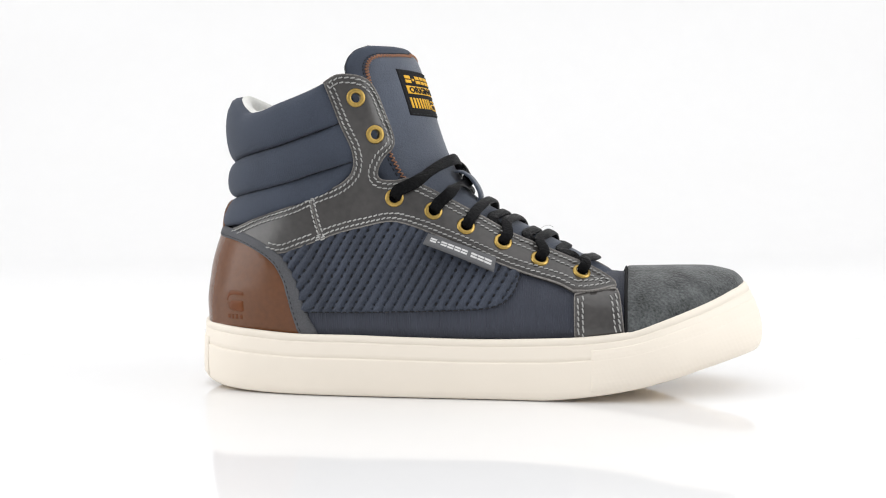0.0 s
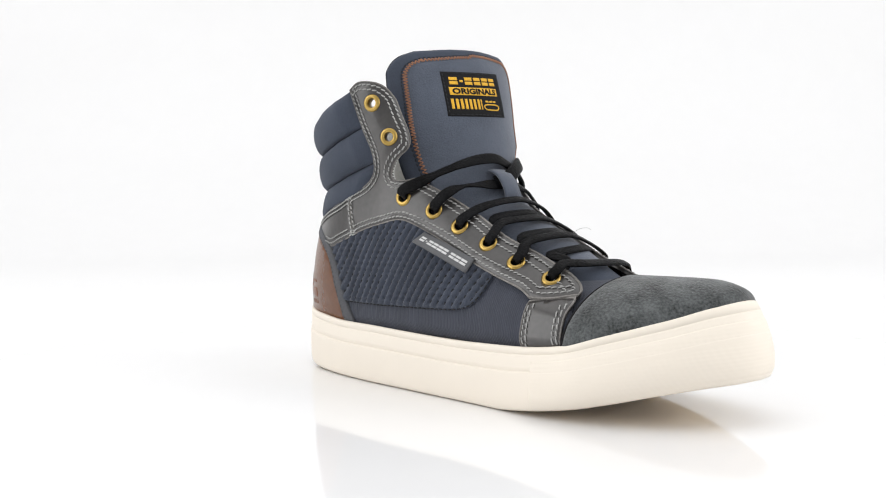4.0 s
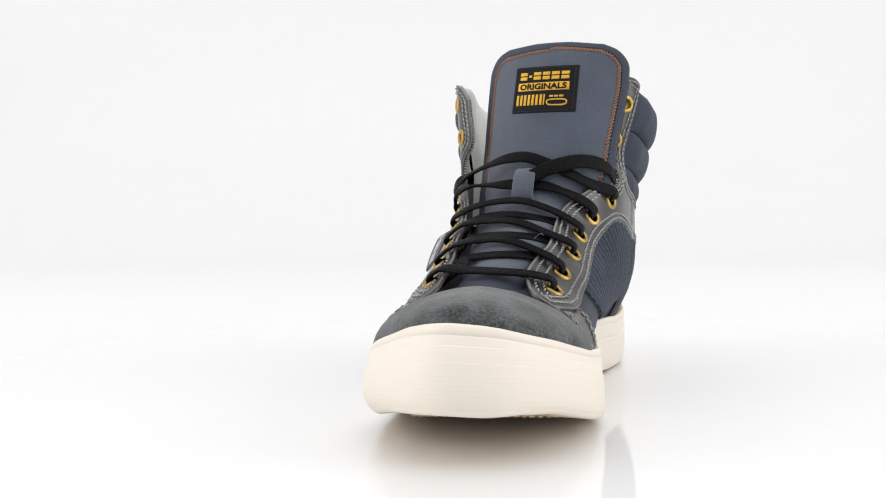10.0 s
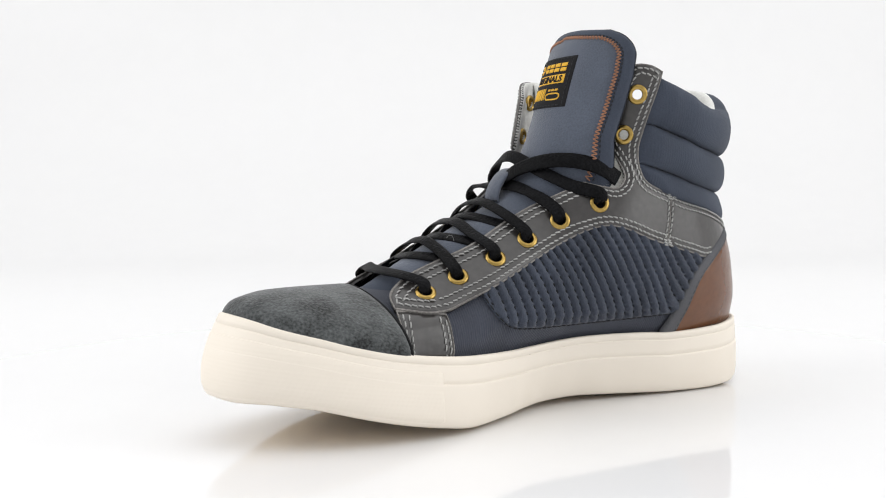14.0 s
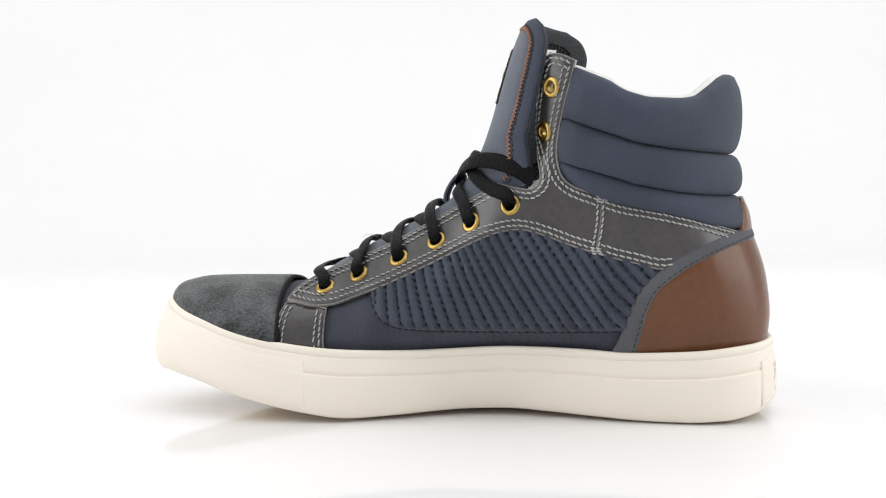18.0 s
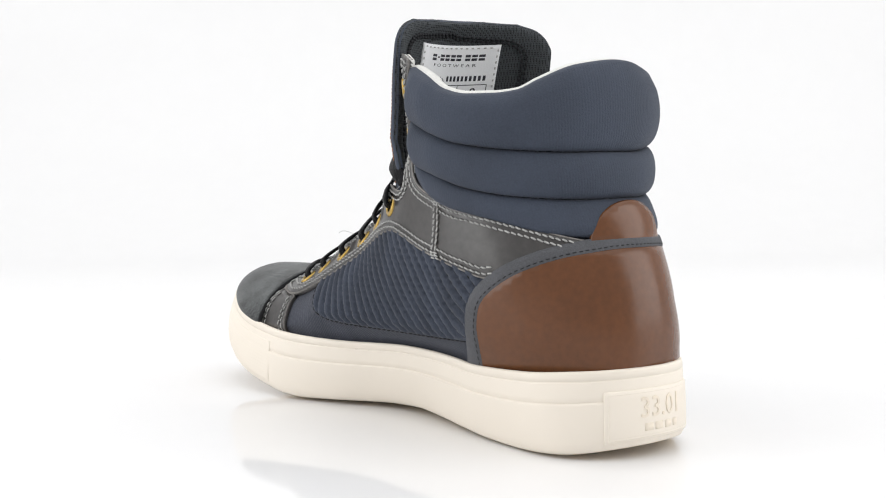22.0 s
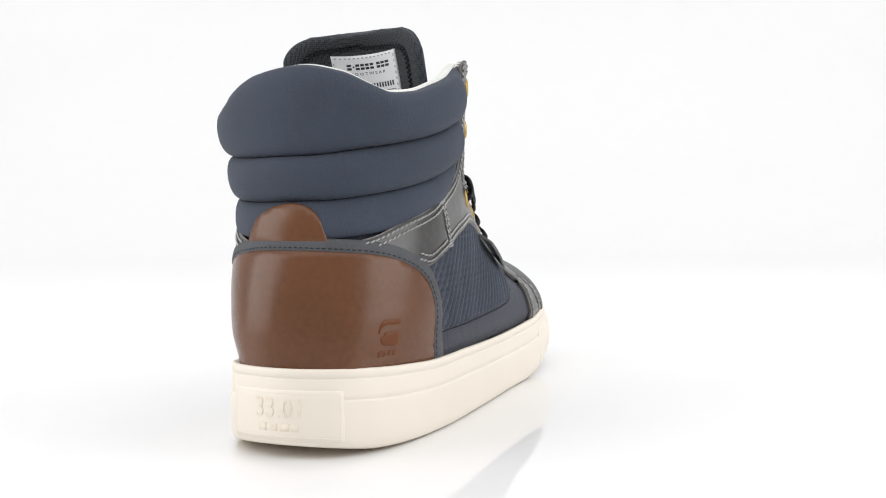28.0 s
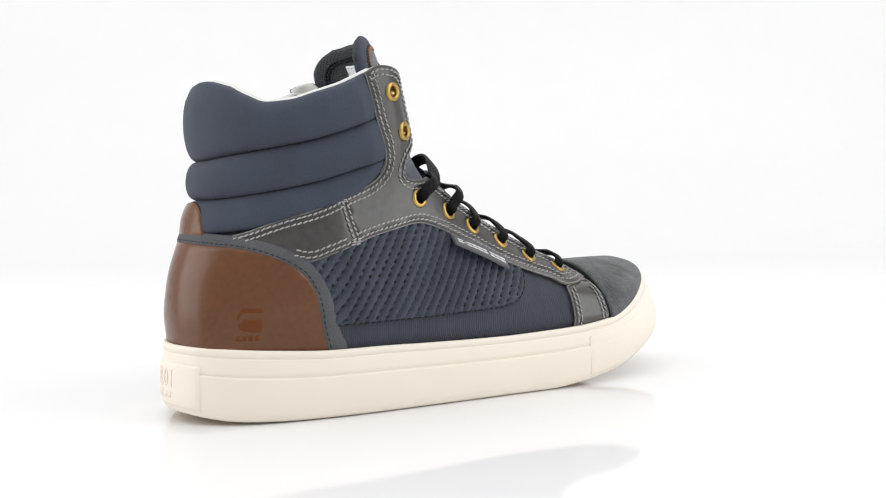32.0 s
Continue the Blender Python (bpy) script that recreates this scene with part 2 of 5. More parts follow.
def strip(name, surf, path, width, thick, off, mat, parent, label=""):
    """A rounded band along a path on the surface."""
    path = np.array(path)
    verts, faces = [], []
    prof = [(-0.5, -0.6), (-0.5, 0.35), (-0.38, 0.85), (-0.15, 1.0), (0.15, 1.0), (0.38, 0.85), (0.5, 0.35), (0.5, -0.6)]
    for i, p in enumerate(path):
        t = path[min(i + 1, len(path) - 1)] - path[max(i - 1, 0)]
        t /= np.linalg.norm(t)
        n = np.array([-t[1], t[0]])
        for a, h in prof:
            q = p + n * a * width
            verts.append(surf(q[0], q[1], off + h * thick))
    k = len(prof)
    for i in range(len(path) - 1):
        for j in range(k - 1):
            faces.append((i * k + j, i * k + j + 1, (i + 1) * k + j + 1, (i + 1) * k + j))
    faces.append(tuple(range(k)))
    faces.append(tuple((len(path) - 1) * k + j for j in reversed(range(k))))
    p = path[len(path) // 2]
    out = surf(p[0], p[1], off + 3) - surf(p[0], p[1], off)
    f = faces[(len(path) // 2) * (k - 1) + 3]
    v = [np.array(verts[i]) for i in f]
    if np.dot(np.cross(v[1] - v[0], v[3] - v[0]), out) < 0:
        faces = [tuple(reversed(f)) for f in faces]
    return part(name, verts, faces, mat, parent, label)


def thread(verts, faces, a, b, up, r, rise=0.5):
    """One stitch from a to b: a small bowed capsule that dips at both ends."""
    d = b - a
    ln = np.linalg.norm(d)
    if ln < 1e-6:
        return
    d = d / ln
    s = np.cross(d, up)
    s /= max(np.linalg.norm(s), 1e-9)
    k0 = len(verts)
    for t, w, h in ((0.0, 0.55, -0.4), (0.18, 1.0, 0.5), (0.82, 1.0, 0.5), (1.0, 0.55, -0.4)):
        c = a + d * ln * t + up * (h * rise)
        for q in range(6):
            an = 2 * math.pi * q / 6
            verts.append(c + (s * math.cos(an) + up * math.sin(an)) * r * w)
    for i in range(3):
        for q in range(6):
            faces.append((k0 + i * 6 + q, k0 + i * 6 + (q + 1) % 6, k0 + (i + 1) * 6 + (q + 1) % 6, k0 + (i + 1) * 6 + q))
    faces.append(tuple(k0 + q for q in reversed(range(6))))
    faces.append(tuple(k0 + 18 + q for q in range(6)))


def stitch_row(name, surf, paths, off, mat, parent, length=2.4, gap=1.0, r=0.36, label="", rise=0.5, shake=0.08, zig=0.0, lean=0.0):
    """The stitches of a seam, one small thread after another."""
    verts, faces = [], []
    rng = random.Random(len(paths) * 7 + int(abs(paths[0][0][0]) * 10))
    for path in paths:
        fine = run(path, (length + gap) / 4) if len(path) > 2 else run(path, (length + gap) / 4)
        seg = np.concatenate([[0], np.cumsum(np.linalg.norm(np.diff(np.array(fine), axis=0), axis=1))])
        fine = np.array(fine)
        s = gap / 2
        side = 1
        while s + length < seg[-1]:
            a = np.array([np.interp(s, seg, fine[:, k]) for k in (0, 1)])
            b = np.array([np.interp(s + length, seg, fine[:, k]) for k in (0, 1)])
            if zig:
                t = (b - a) / np.linalg.norm(b - a)
                n = np.array([-t[1], t[0]]) * zig * side
                a, b = a - n, b + n
                side = -side
            if lean:
                t = (b - a) / np.linalg.norm(b - a)
                n = np.array([-t[1], t[0]]) * lean
                a, b = a - n, b + n
            a = a + np.array([rng.uniform(-1, 1), rng.uniform(-1, 1)]) * shake
            b = b + np.array([rng.uniform(-1, 1), rng.uniform(-1, 1)]) * shake
            pa, pb = surf(a[0], a[1], off), surf(b[0], b[1], off)
            up = surf(a[0], a[1], off + 1) - pa
            thread(verts, faces, pa, pb, up / np.linalg.norm(up), r, rise)
            s += length + gap
    return part(name, verts, faces, mat, parent, label)


def shifted(path, d):
    """A path moved sideways by d."""
    p = np.array(run(path, 2.0))
    t = np.gradient(p, axis=0)
    t /= np.maximum(np.linalg.norm(t, axis=1), 1e-9)[:, None]
    return p + np.stack([-t[:, 1], t[:, 0]], 1) * d


def band(name, path, ups, width, thick, mat, parent, label="", ends=True):
    """A flat woven band with rounded sides along a path in space; ups gives its outward direction at each control point."""
    p = np.array(run(path, 0.7))
    src = np.linspace(0, 1, len(ups))
    u = np.stack([np.interp(np.linspace(0, 1, len(p)), src, np.array(ups, float)[:, k]) for k in range(3)], 1)
    t = np.gradient(p, axis=0)
    t /= np.maximum(np.linalg.norm(t, axis=1), 1e-9)[:, None]
    verts, faces = [], []
    k = 18
    for i in range(len(p)):
        s = np.cross(t[i], u[i])
        s /= max(np.linalg.norm(s), 1e-9)
        n = np.cross(s, t[i])
        for q in range(k):
            an = 2 * math.pi * q / k
            cx, cy = math.cos(an), math.sin(an)
            e = 0.62
            ribs = 1 + 0.07 * math.sin(an * 6 + (2.4 if cx > 0 else -2.4) * i)
            verts.append(p[i] + s * width / 2 * math.copysign(abs(cx) ** e, cx) + n * thick / 2 * ribs * math.copysign(abs(cy) ** 0.8, cy))
    for i in range(len(p) - 1):
        for q in range(k):
            faces.append((i * k + q, i * k + (q + 1) % k, (i + 1) * k + (q + 1) % k, (i + 1) * k + q))
    faces.append(tuple(reversed(range(k))))
    faces.append(tuple((len(p) - 1) * k + q for q in range(k)))
    return part(name, verts, faces, mat, parent, label)


def lettering(name, text, surf, u0, v0, height, off, mat, parent, raise_by=0.25, flip=1, stretch=1.0, label="", middle=False, bold=0.0):
    """Words set in the built-in font and laid on a surface, cap height in mm, from (u0, v0) along flip * u."""
    cu = bpy.data.curves.new(name, "FONT")
    cu.body, cu.size, cu.extrude, cu.offset, cu.resolution_u = text, 1.0, 0.5, bold, 2
    tmp = bpy.data.objects.new(name, cu)
    scene.collection.objects.link(tmp)
    bpy.context.view_layer.update()
    me = tmp.evaluated_get(bpy.context.evaluated_depsgraph_get()).to_mesh()
    co = [tuple(v.co) for v in me.vertices]
    fs = [tuple(p.vertices) for p in me.polygons]
    bpy.data.objects.remove(tmp)
    s = height / 0.70
    wide = max(c[0] for c in co) if middle else 0.0
    verts = [surf(u0 + flip * (x - wide / 2) * s * stretch, v0 + y * s, off + (raise_by if z > 0 else -0.3)) for x, y, z in co]
    return part(name, verts, fs, mat, parent, label, flat=True)


# ---- form of the upper: side walls as functions of a running length u and a height z (mm) ----
XH = -75.0
ZS = [28, 45, 60, 75, 90, 105, 120, 150, 162]
XS = [-75, -50, -25, 0, 25, 50, 75, 100]
LAT = [[45, 46, 46.5, 46.3, 45, 43.5, 46, 50, 50.5],
       [46.5, 47, 46.5, 45.5, 43.5, 42.7, 44.0, 47.2, 48],
       [47, 47, 45.5, 43, 39.5, 36.2, 33.5, 31, 31],
       [47.5, 46.5, 43, 37.5, 28, 16, 5, -10, -15],
       [48, 45.5, 39, 27.5, 9, -8, -20, -30, -35],
       [48, 44, 31, 7, -15, -25, -30, -40, -45],
       [47.5, 41, 13, -18, -30, -35, -40, -50, -55],
       [46, 36, -8, -30, -40, -45, -50, -55, -60]]
MED = [[31.0, 36, 40, 41.3, 41.5, 41.7, 45.5, 50, 50.5],
       [31.5, 36.5, 40, 41, 40.5, 39.8, 40.5, 43.5, 44.5],
       [34, 38, 39.5, 38.5, 35, 31.3, 29.5, 28, 28],
       [38, 40.5, 38.5, 31, 19, 8, 0, -10, -15],
       [43, 42, 35, 21, 4, -8, -20, -30, -35],
       [45.5, 40.5, 24.5, 3, -15, -25, -30, -40, -45],
       [45, 38.5, 12, -18, -30, -35, -40, -50, -55],
       [46, 37, -8, -30, -40, -45, -50, -55, -60]]
BACK_Z = [25, 35, 46, 60, 85, 100, 120, 150, 165]
BACK_X = [-141.4, -141.4, -142.2, -140.9, -133.2, -126.4, -124.7, -124.3, -123.3]


# eyelet tabs: running length at which they start to curl, angle there and its growth per mm
TAB_BEND = {-1: (-58.0, 0.5, 3.0), 1: (-60.0, 12, 2.6)}



def smooth(x, xs, ys):
    """Monotone cubic through the points."""
    n = len(xs)
    if x <= xs[0]:
        return ys[0]
    if x >= xs[-1]:
        return ys[-1]
    i = 0
    while x > xs[i + 1]:
        i += 1

    def slope(k):
        if k == 0 or k == n - 1:
            a = 0 if k == 0 else n - 2
            return (ys[a + 1] - ys[a]) / (xs[a + 1] - xs[a])
        d0 = (ys[k] - ys[k - 1]) / (xs[k] - xs[k - 1])
        d1 = (ys[k + 1] - ys[k]) / (xs[k + 1] - xs[k])
        return 0.0 if d0 * d1 <= 0 else 2 * d0 * d1 / (d0 + d1)
    h = xs[i + 1] - xs[i]
    t = (x - xs[i]) / h
    return ((2 * t**3 - 3 * t**2 + 1) * ys[i] + (t**3 - 2 * t**2 + t) * h * slope(i)
            + (3 * t**2 - 2 * t**3) * ys[i + 1] + (t**3 - t**2) * h * slope(i + 1))


def make_wall(table):
    """Half widths on a 1 mm net: rows for x from -75 to 100, columns for z from 20 to 165."""
    cols = np.array([[smooth(z, ZS, row) for z in range(20, 166)] for row in table])
    return np.array([[smooth(x, XS, list(cols[:, k])) for k in range(cols.shape[1])] for x in range(-75, 101)])


WALL = {-1: make_wall(LAT), 1: make_wall(MED)}
BACK = [smooth(z, BACK_Z, BACK_X) for z in range(20, 166)]


def half_width(x, z, side):
    net = WALL[side]
    fx, fz = min(max(x - XH, 0), 174.999), min(max(z - 20, 0), 144.999)
    i, k = int(fx), int(fz)
    a, b = fx - i, fz - k
    w = (net[i, k] * (1 - a) + net[i + 1, k] * a) * (1 - b) + (net[i, k + 1] * (1 - a) + net[i + 1, k + 1] * a) * b
    if z < 46:
        # drawn in where it meets the sole's edge
        edge = SOLE_EDGE[side][i] * (1 - a) + SOLE_EDGE[side][i + 1] * a
        low = rim(x, 1.0 if side > 0 else 0.0)
        full = net[i, 26] * (1 - a) + net[i + 1, 26] * a
        w = min(w, edge + max(-1.0, z - low) * max(0.42, (full - edge) / (46 - low)))
    return w


def wall(u, z, side):
    """A point of the side wall. u runs along x; behind XH it runs round the heel and reaches its middle at -165. side: -1 outer, 1 inner."""
    if u < -255:
        return wall(-330 - u, z, -side)
    if u >= XH:
        p = np.array([u, side * half_width(u, z, side), z])
        hinge, first, more = TAB_BEND[side]
        if side < 0:
            # the outer tab turns in along a line that leans with it
            hinge, first, more = float(np.interp(z, [124, 150], [-50.0, -58.0])), 6.0, 3.1
        if u > hinge and z > 106:
            # the eyelet tab curls in towards the tongue
            s, b = u - hinge, min(1.0, (z - 106) / 18)
            a0, a1 = radians(first), radians(first + more * s)
            k = (a1 - a0) / s
            q = np.array([hinge + (math.sin(a1) - math.sin(a0)) / k, side * (half_width(hinge, z, side) - (math.cos(a0) - math.cos(a1)) / k), z])
            b = b * b * (3 - 2 * b) * min(1.0, s / 3)
            p = p * (1 - b) + q * b
        return p
    b = min((XH - u) / 90, 1.999) * math.pi / 2
    fz = min(max(z - 20, 0), 144.999)
    k = int(fz)
    back = BACK[k] + (BACK[k + 1] - BACK[k]) * (fz - k)
    w = half_width(XH, z, side)
    c, s = math.cos(b), math.sin(b)
    e = 2 / float(np.interp(z, [34, 44, 57, 80, 92, 106], [2.5, 2.36, 2.12, 1.98, 1.9, 2.02]))
    if c >= 0:
        return np.array([XH + (back - XH) * abs(s) ** e, -4 + (side * w + 4) * c ** e, z])
    w = half_width(XH, z, -side)
    return np.array([XH + (back - XH) * abs(s) ** e, -4 + (-side * w + 4) * (-c) ** e, z])


def normal(u, z, side):
    d = 0.6
    a = wall(u + d, z, side) - wall(u - d, z, side)
    b = wall(u, z + d, side) - wall(u, z - d, side)
    n = np.cross(a, b) * -side
    return n / max(np.linalg.norm(n), 1e-9)


def on_wall(u, z, side, off=0.0):
    return wall(u, z, side) + normal(u, z, side) * off


# ---- the shoe ----
shoe = tagged(new("high_top_sneaker"), "grey and navy high-top sneaker with cream sole and brown heel", "sneaker")
shoe.empty_display_size = 0.05


def outer(u, z, off):
    return on_wall(u, z, -1, off)


def inner(u, z, off):
    return on_wall(u, z, 1, off)


# cupsole: plan outline, height of its upper edge and of its underside along x
PLAN = [(-147, -5), (-144, -20), (-135, -32), (-115, -42.5), (-77, -48.5), (-30, -49.5), (20, -49.5), (60, -50.5), (90, -48.6), (113, -38.5), (131, -24),
        (142, -10), (146.5, 3), (144, 17), (134, 31), (115, 42), (90, 49), (60, 49.5), (45, 47.6), (30, 43.8), (15, 38.6), (0, 33.6), (-20, 30.6), (-45, 30.2), (-65, 32.4), (-85, 34.6), (-115, 33.0),
        (-134, 24), (-143, 11)]
RIM_X, RIM_Z = [-150, -130, -110, -80, -62, -30, 10, 38, 55, 77, 99, 112, 125, 137, 147], [35.2, 34.0, 32.6, 31.0, 31.0, 30.3, 29.7, 30.4, 31.2, 33.6, 39.3, 43.0, 46.8, 51.2, 54.0]
RIM_IN = [35.2, 33.8, 32.2, 31.3, 32.3, 32.9, 31.5, 32.3, 33.6, 36.6, 41.4, 45.0, 48.4, 51.8, 54.0]
ARCH_X, ARCH = [-110, -90, -60, -28, 10, 40, 60, 77, 92, 111, 128, 142], [0, 0.4, 1.6, 2.9, 1.9, 1.2, 1.8, 2.6, 3.4, 4.0, 2.4, 0]
FOOT_X, FOOT_Z = [-150, -140, -125, -93, -30, 36, 60, 84, 99, 120, 135, 150], [5.5, 3.6, 1.4, 0.3, 0.2, 0.2, 2.4, 6.0, 9.0, 14.2, 18.0, 21.0]


def lip(x, m=0.0):
    """How far the sole's upper edge leans in, more over the outer toe."""
    return smooth(x, [-150, -20, 55, 80, 99, 125, 137, 147], [0.3, 0.6, 1.6, 2.6, 4.8, 7.4, 7.6, 7.4]) * (1 - m) + smooth(x, [-150, -20, 55, 92, 111, 123, 138, 147], [0.3, 0.6, 1.6, 2.0, 3.2, 4.2, 6.8, 7.6]) * m


def nose(x, m):
    """How far the underside draws in round the toe."""
    return float(np.interp(x, [60, 95, 118, 142], [0, 4.5, 4.0, 0.6])) * (1 - m) + float(np.interp(x, [80, 130, 142], [0, 1.2, 0.6])) * m


def waist(x, m):
    """How far the inner wall leans in towards the underside at the arch."""
    return m * smooth(x, [-125, -105, -85, -65, -45, -26, -10, 3, 15, 30, 48], [0.0, 2.0, 3.6, 4.4, 5.8, 8.3, 8.0, 5.6, 3.6, 2.4, 0.0])


def inward(y):
    """0 on the outer side of the sole, 1 on its inner side."""
    t = min(1.0, max(0.0, (y + 14) / 28))
    return t * t * (3 - 2 * t)


def rim(x, m=0.0):
    return smooth(x, RIM_X, RIM_Z) * (1 - m) + smooth(x, RIM_X, RIM_IN) * m


def foot(x, m=0.0):
    return smooth(x, FOOT_X, FOOT_Z) + m * smooth(x, ARCH_X, ARCH)


plan = np.array(run(PLAN, 2.2, closed=True))
def plan_width(x, side):
    best = None
    for a, b in zip(plan, np.roll(plan, -1, 0)):
        if (a[0] - x) * (b[0] - x) <= 0 and a[0] != b[0]:
            y = a[1] + (b[1] - a[1]) * (x - a[0]) / (b[0] - a[0])
            if best is None or y * side > best * side:
                best = y
    return best if best is not None else 3.0


SOLE_EDGE = {sd: [plan_width(x, sd) * sd - lip(x, 0.5 + 0.5 * sd) - (3.9 if sd < 0 else 3.9 + 1.1 * min(1.0, max(0.0, (x - 10) / 30))) for x in range(-75, 102)] for sd in (-1, 1)}
ptan = np.roll(plan, -1, 0) - np.roll(plan, 1, 0)
ptan /= np.linalg.norm(ptan, axis=1)[:, None]
pout = np.stack([ptan[:, 1], -ptan[:, 0]], 1)
if np.sum(pout * plan) < 0:
    pout = -pout
plen = np.concatenate([[0], np.cumsum(np.linalg.norm(np.diff(np.vstack([plan, plan[:1]]), axis=0), axis=1))])


def sole_wall(s, f, off):
    """A point of the cupsole's side: s along the outline, f from 0 (underside) to 1 (upper edge)."""
    s = s % plen[-1]
    i = min(int(np.searchsorted(plen, s, side="right")) - 1, len(plan) - 1)
    t = (s - plen[i]) / (plen[i + 1] - plen[i])
    j = (i + 1) % len(plan)
    p, n = plan[i] * (1 - t) + plan[j] * t, pout[i] * (1 - t) + pout[j] * t
    lo, hi = foot(p[0], inward(p[1])), rim(p[0], inward(p[1]))
    inset = -off + 0.9 * f * f + lip(p[0], inward(p[1])) * max(0.0, (f - 0.25) / 0.75) ** 1.7 + 2.6 * max(0, 0.16 - f) ** 2 / 0.0256 + nose(p[0], inward(p[1])) * max(0.0, 1 - f / 0.5) ** 2 + waist(p[0], inward(p[1])) * max(0.0, 1 - f) ** 1.2
    q = p - n * inset
    return np.array([q[0], q[1], lo + (hi - lo) * f])


def ring_mesh(profile):
    """Rings of the outline: (inset, f) pairs with f a share of the height."""
    verts, faces = [], []
    n = len(plan)
    for ins, f in profile:
        for p, o in zip(plan, pout):
            lo, hi = foot(p[0], inward(p[1])), rim(p[0], inward(p[1]))
            m = inward(p[1])
            q = p - o * (ins + nose(p[0], m) * max(0.0, 1 - f / 0.5) ** 2 + waist(p[0], m) * max(0.0, 1 - f) ** 1.2 + lip(p[0], m) * max(0.0, (f - 0.25) / 0.75) ** 1.7)
            verts.append((q[0], q[1], lo + (hi - lo) * f))
    for k in range(len(profile) - 1):
        for i in range(n):
            j = (i + 1) % n
            faces.append((k * n + i, k * n + j, (k + 1) * n + j, (k + 1) * n + i))
    return verts, faces


verts, faces = ring_mesh([(12, 0.10), (6.5, 0.02), (2.9, 0.0), (1.3, 0.02), (0.55, 0.06), (0.15, 0.15), (0.02, 0.28), (0, 0.42), (0, 0.55), (0.02, 0.59), (0.05, 0.605), (0.2, 0.613), (0.75, 0.622), (0.8, 0.632), (0.5, 0.645), (0.45, 0.70),
                          (0.5, 0.86), (0.55, 0.872), (0.8, 0.877), (0.8, 0.89), (0.58, 0.895), (0.62, 0.975), (0.85, 0.994), (1.4, 1.002), (2.2, 1.0), (3.2, 0.98), (9, 0.9)])
sole = part("cupsole", verts, [tuple(reversed(f)) for f in faces], SOLE, shoe, "cream rubber cupsole with stitched upper edge")
# closed underside with its tread
n = len(plan)
verts = [(*(p - o * (2.6 + nose(p[0], inward(p[1])) + waist(p[0], inward(p[1])))), foot(p[0], inward(p[1])) + 0.05) for p, o in zip(plan, pout)]
cx = [(x, (np.interp(x, [-147, -77, 0, 60, 146], [-5, -7, -3, 0, 3]))) for x in (p[0] for p in plan)]
verts += [(p[0] * 0.93, c[1] + (p[1] - c[1]) * 0.35, foot(p[0], 0.5) + 0.6) for p, c in zip(plan, cx)]
faces = [(i, (i + 1) % n, n + (i + 1) % n, n + i) for i in range(n)]
faces.append(tuple(n + i for i in range(n)))
part("outsole", verts, faces, TREAD, sole, "tan rubber outsole under the cupsole")
# lugs across the forefoot and the heel
verts, faces = [], []
for x in np.arange(28, 116, 3.4):
    half = float(np.interp(x, [28, 60, 90, 105, 116], [30, 32, 27, 17, 3]))
    mid = float(np.interp(x, [28, 146], [-1, 3]))
    for y in np.arange(mid - half, mid + half, 3.4):
        k = len(verts)
        xx = x + (1.7 if int(round((y - mid) / 3.4)) % 2 else 0)
        z = foot(xx + 8 * max(0.0, (xx - 90) / 30), min(1.0, max(0.0, (y + 32) / 64)))
        for dz, r in ((1.2, 1.5), (-0.1, 1.05)):
            verts += [(xx - r, y, z + dz), (xx, y - r, z + dz), (xx + r, y, z + dz), (xx, y + r, z + dz)]
        faces += [(k, k + 4, k + 5, k + 1), (k + 1, k + 5, k + 6, k + 2), (k + 2, k + 6, k + 7, k + 3), (k + 3, k + 7, k + 4, k), (k + 7, k + 6, k + 5, k + 4)]
tagged(part("tread", verts, faces, TREAD, sole, flat=True), kind="stuff")

# seam in the groove of the sole


def sole_mm(s, v, off):
    """The cupsole's side with the height in millimetres above its underside, 29 mm high all round."""
    return sole_wall(s, v / 29.0, off)


path = [(s, 0.883 * 29) for s in np.arange(0, plen[-1], 3.0)]
stitch_row("sole_stitching", sole_mm, [path], -0.2, SEAM, sole, length=3.2, gap=4.2, r=0.09, rise=0.02, shake=0.03, label="grey beige thread in the sole groove")

# toe: arcs over the foot from edge to edge
TOP_X, TOP_Z = [40, 60, 79, 105, 118, 130, 134.5, 136.5, 137.6], [68, 63.5, 61.0, 61.2, 61.0, 58.8, 56.8, 55.2, 53.4]


# line on which the upper meets the sole
join = np.array([(*(p - o * (1.8 + lip(p[0], inward(p[1])))), rim(p[0], inward(p[1]))) for p, o in zip(plan, pout)])
JOIN_TIP = float(join[:, 0].max()) - 0.1
EDGE_X = np.append(np.arange(30, JOIN_TIP, 0.5), JOIN_TIP)
EDGE_Y, EDGE_Z = {-1: [], 1: []}, {-1: [], 1: []}
tip_y = float(join[int(np.argmax(join[:, 0]))][1])
for x in EDGE_X:
    for sd in (-1, 1):
        best = (tip_y, rim(150))
        for a, b in zip(join, np.roll(join, -1, 0)):
            if (a[0] - x) * (b[0] - x) <= 0 and a[0] != b[0]:
                c = a + (b - a) * (x - a[0]) / (b[0] - a[0])
                if (c[1] - tip_y) * sd > (best[0] - tip_y) * sd:
                    best = (c[1], c[2])
        EDGE_Y[sd].append(best[0])
        EDGE_Z[sd].append(best[1])


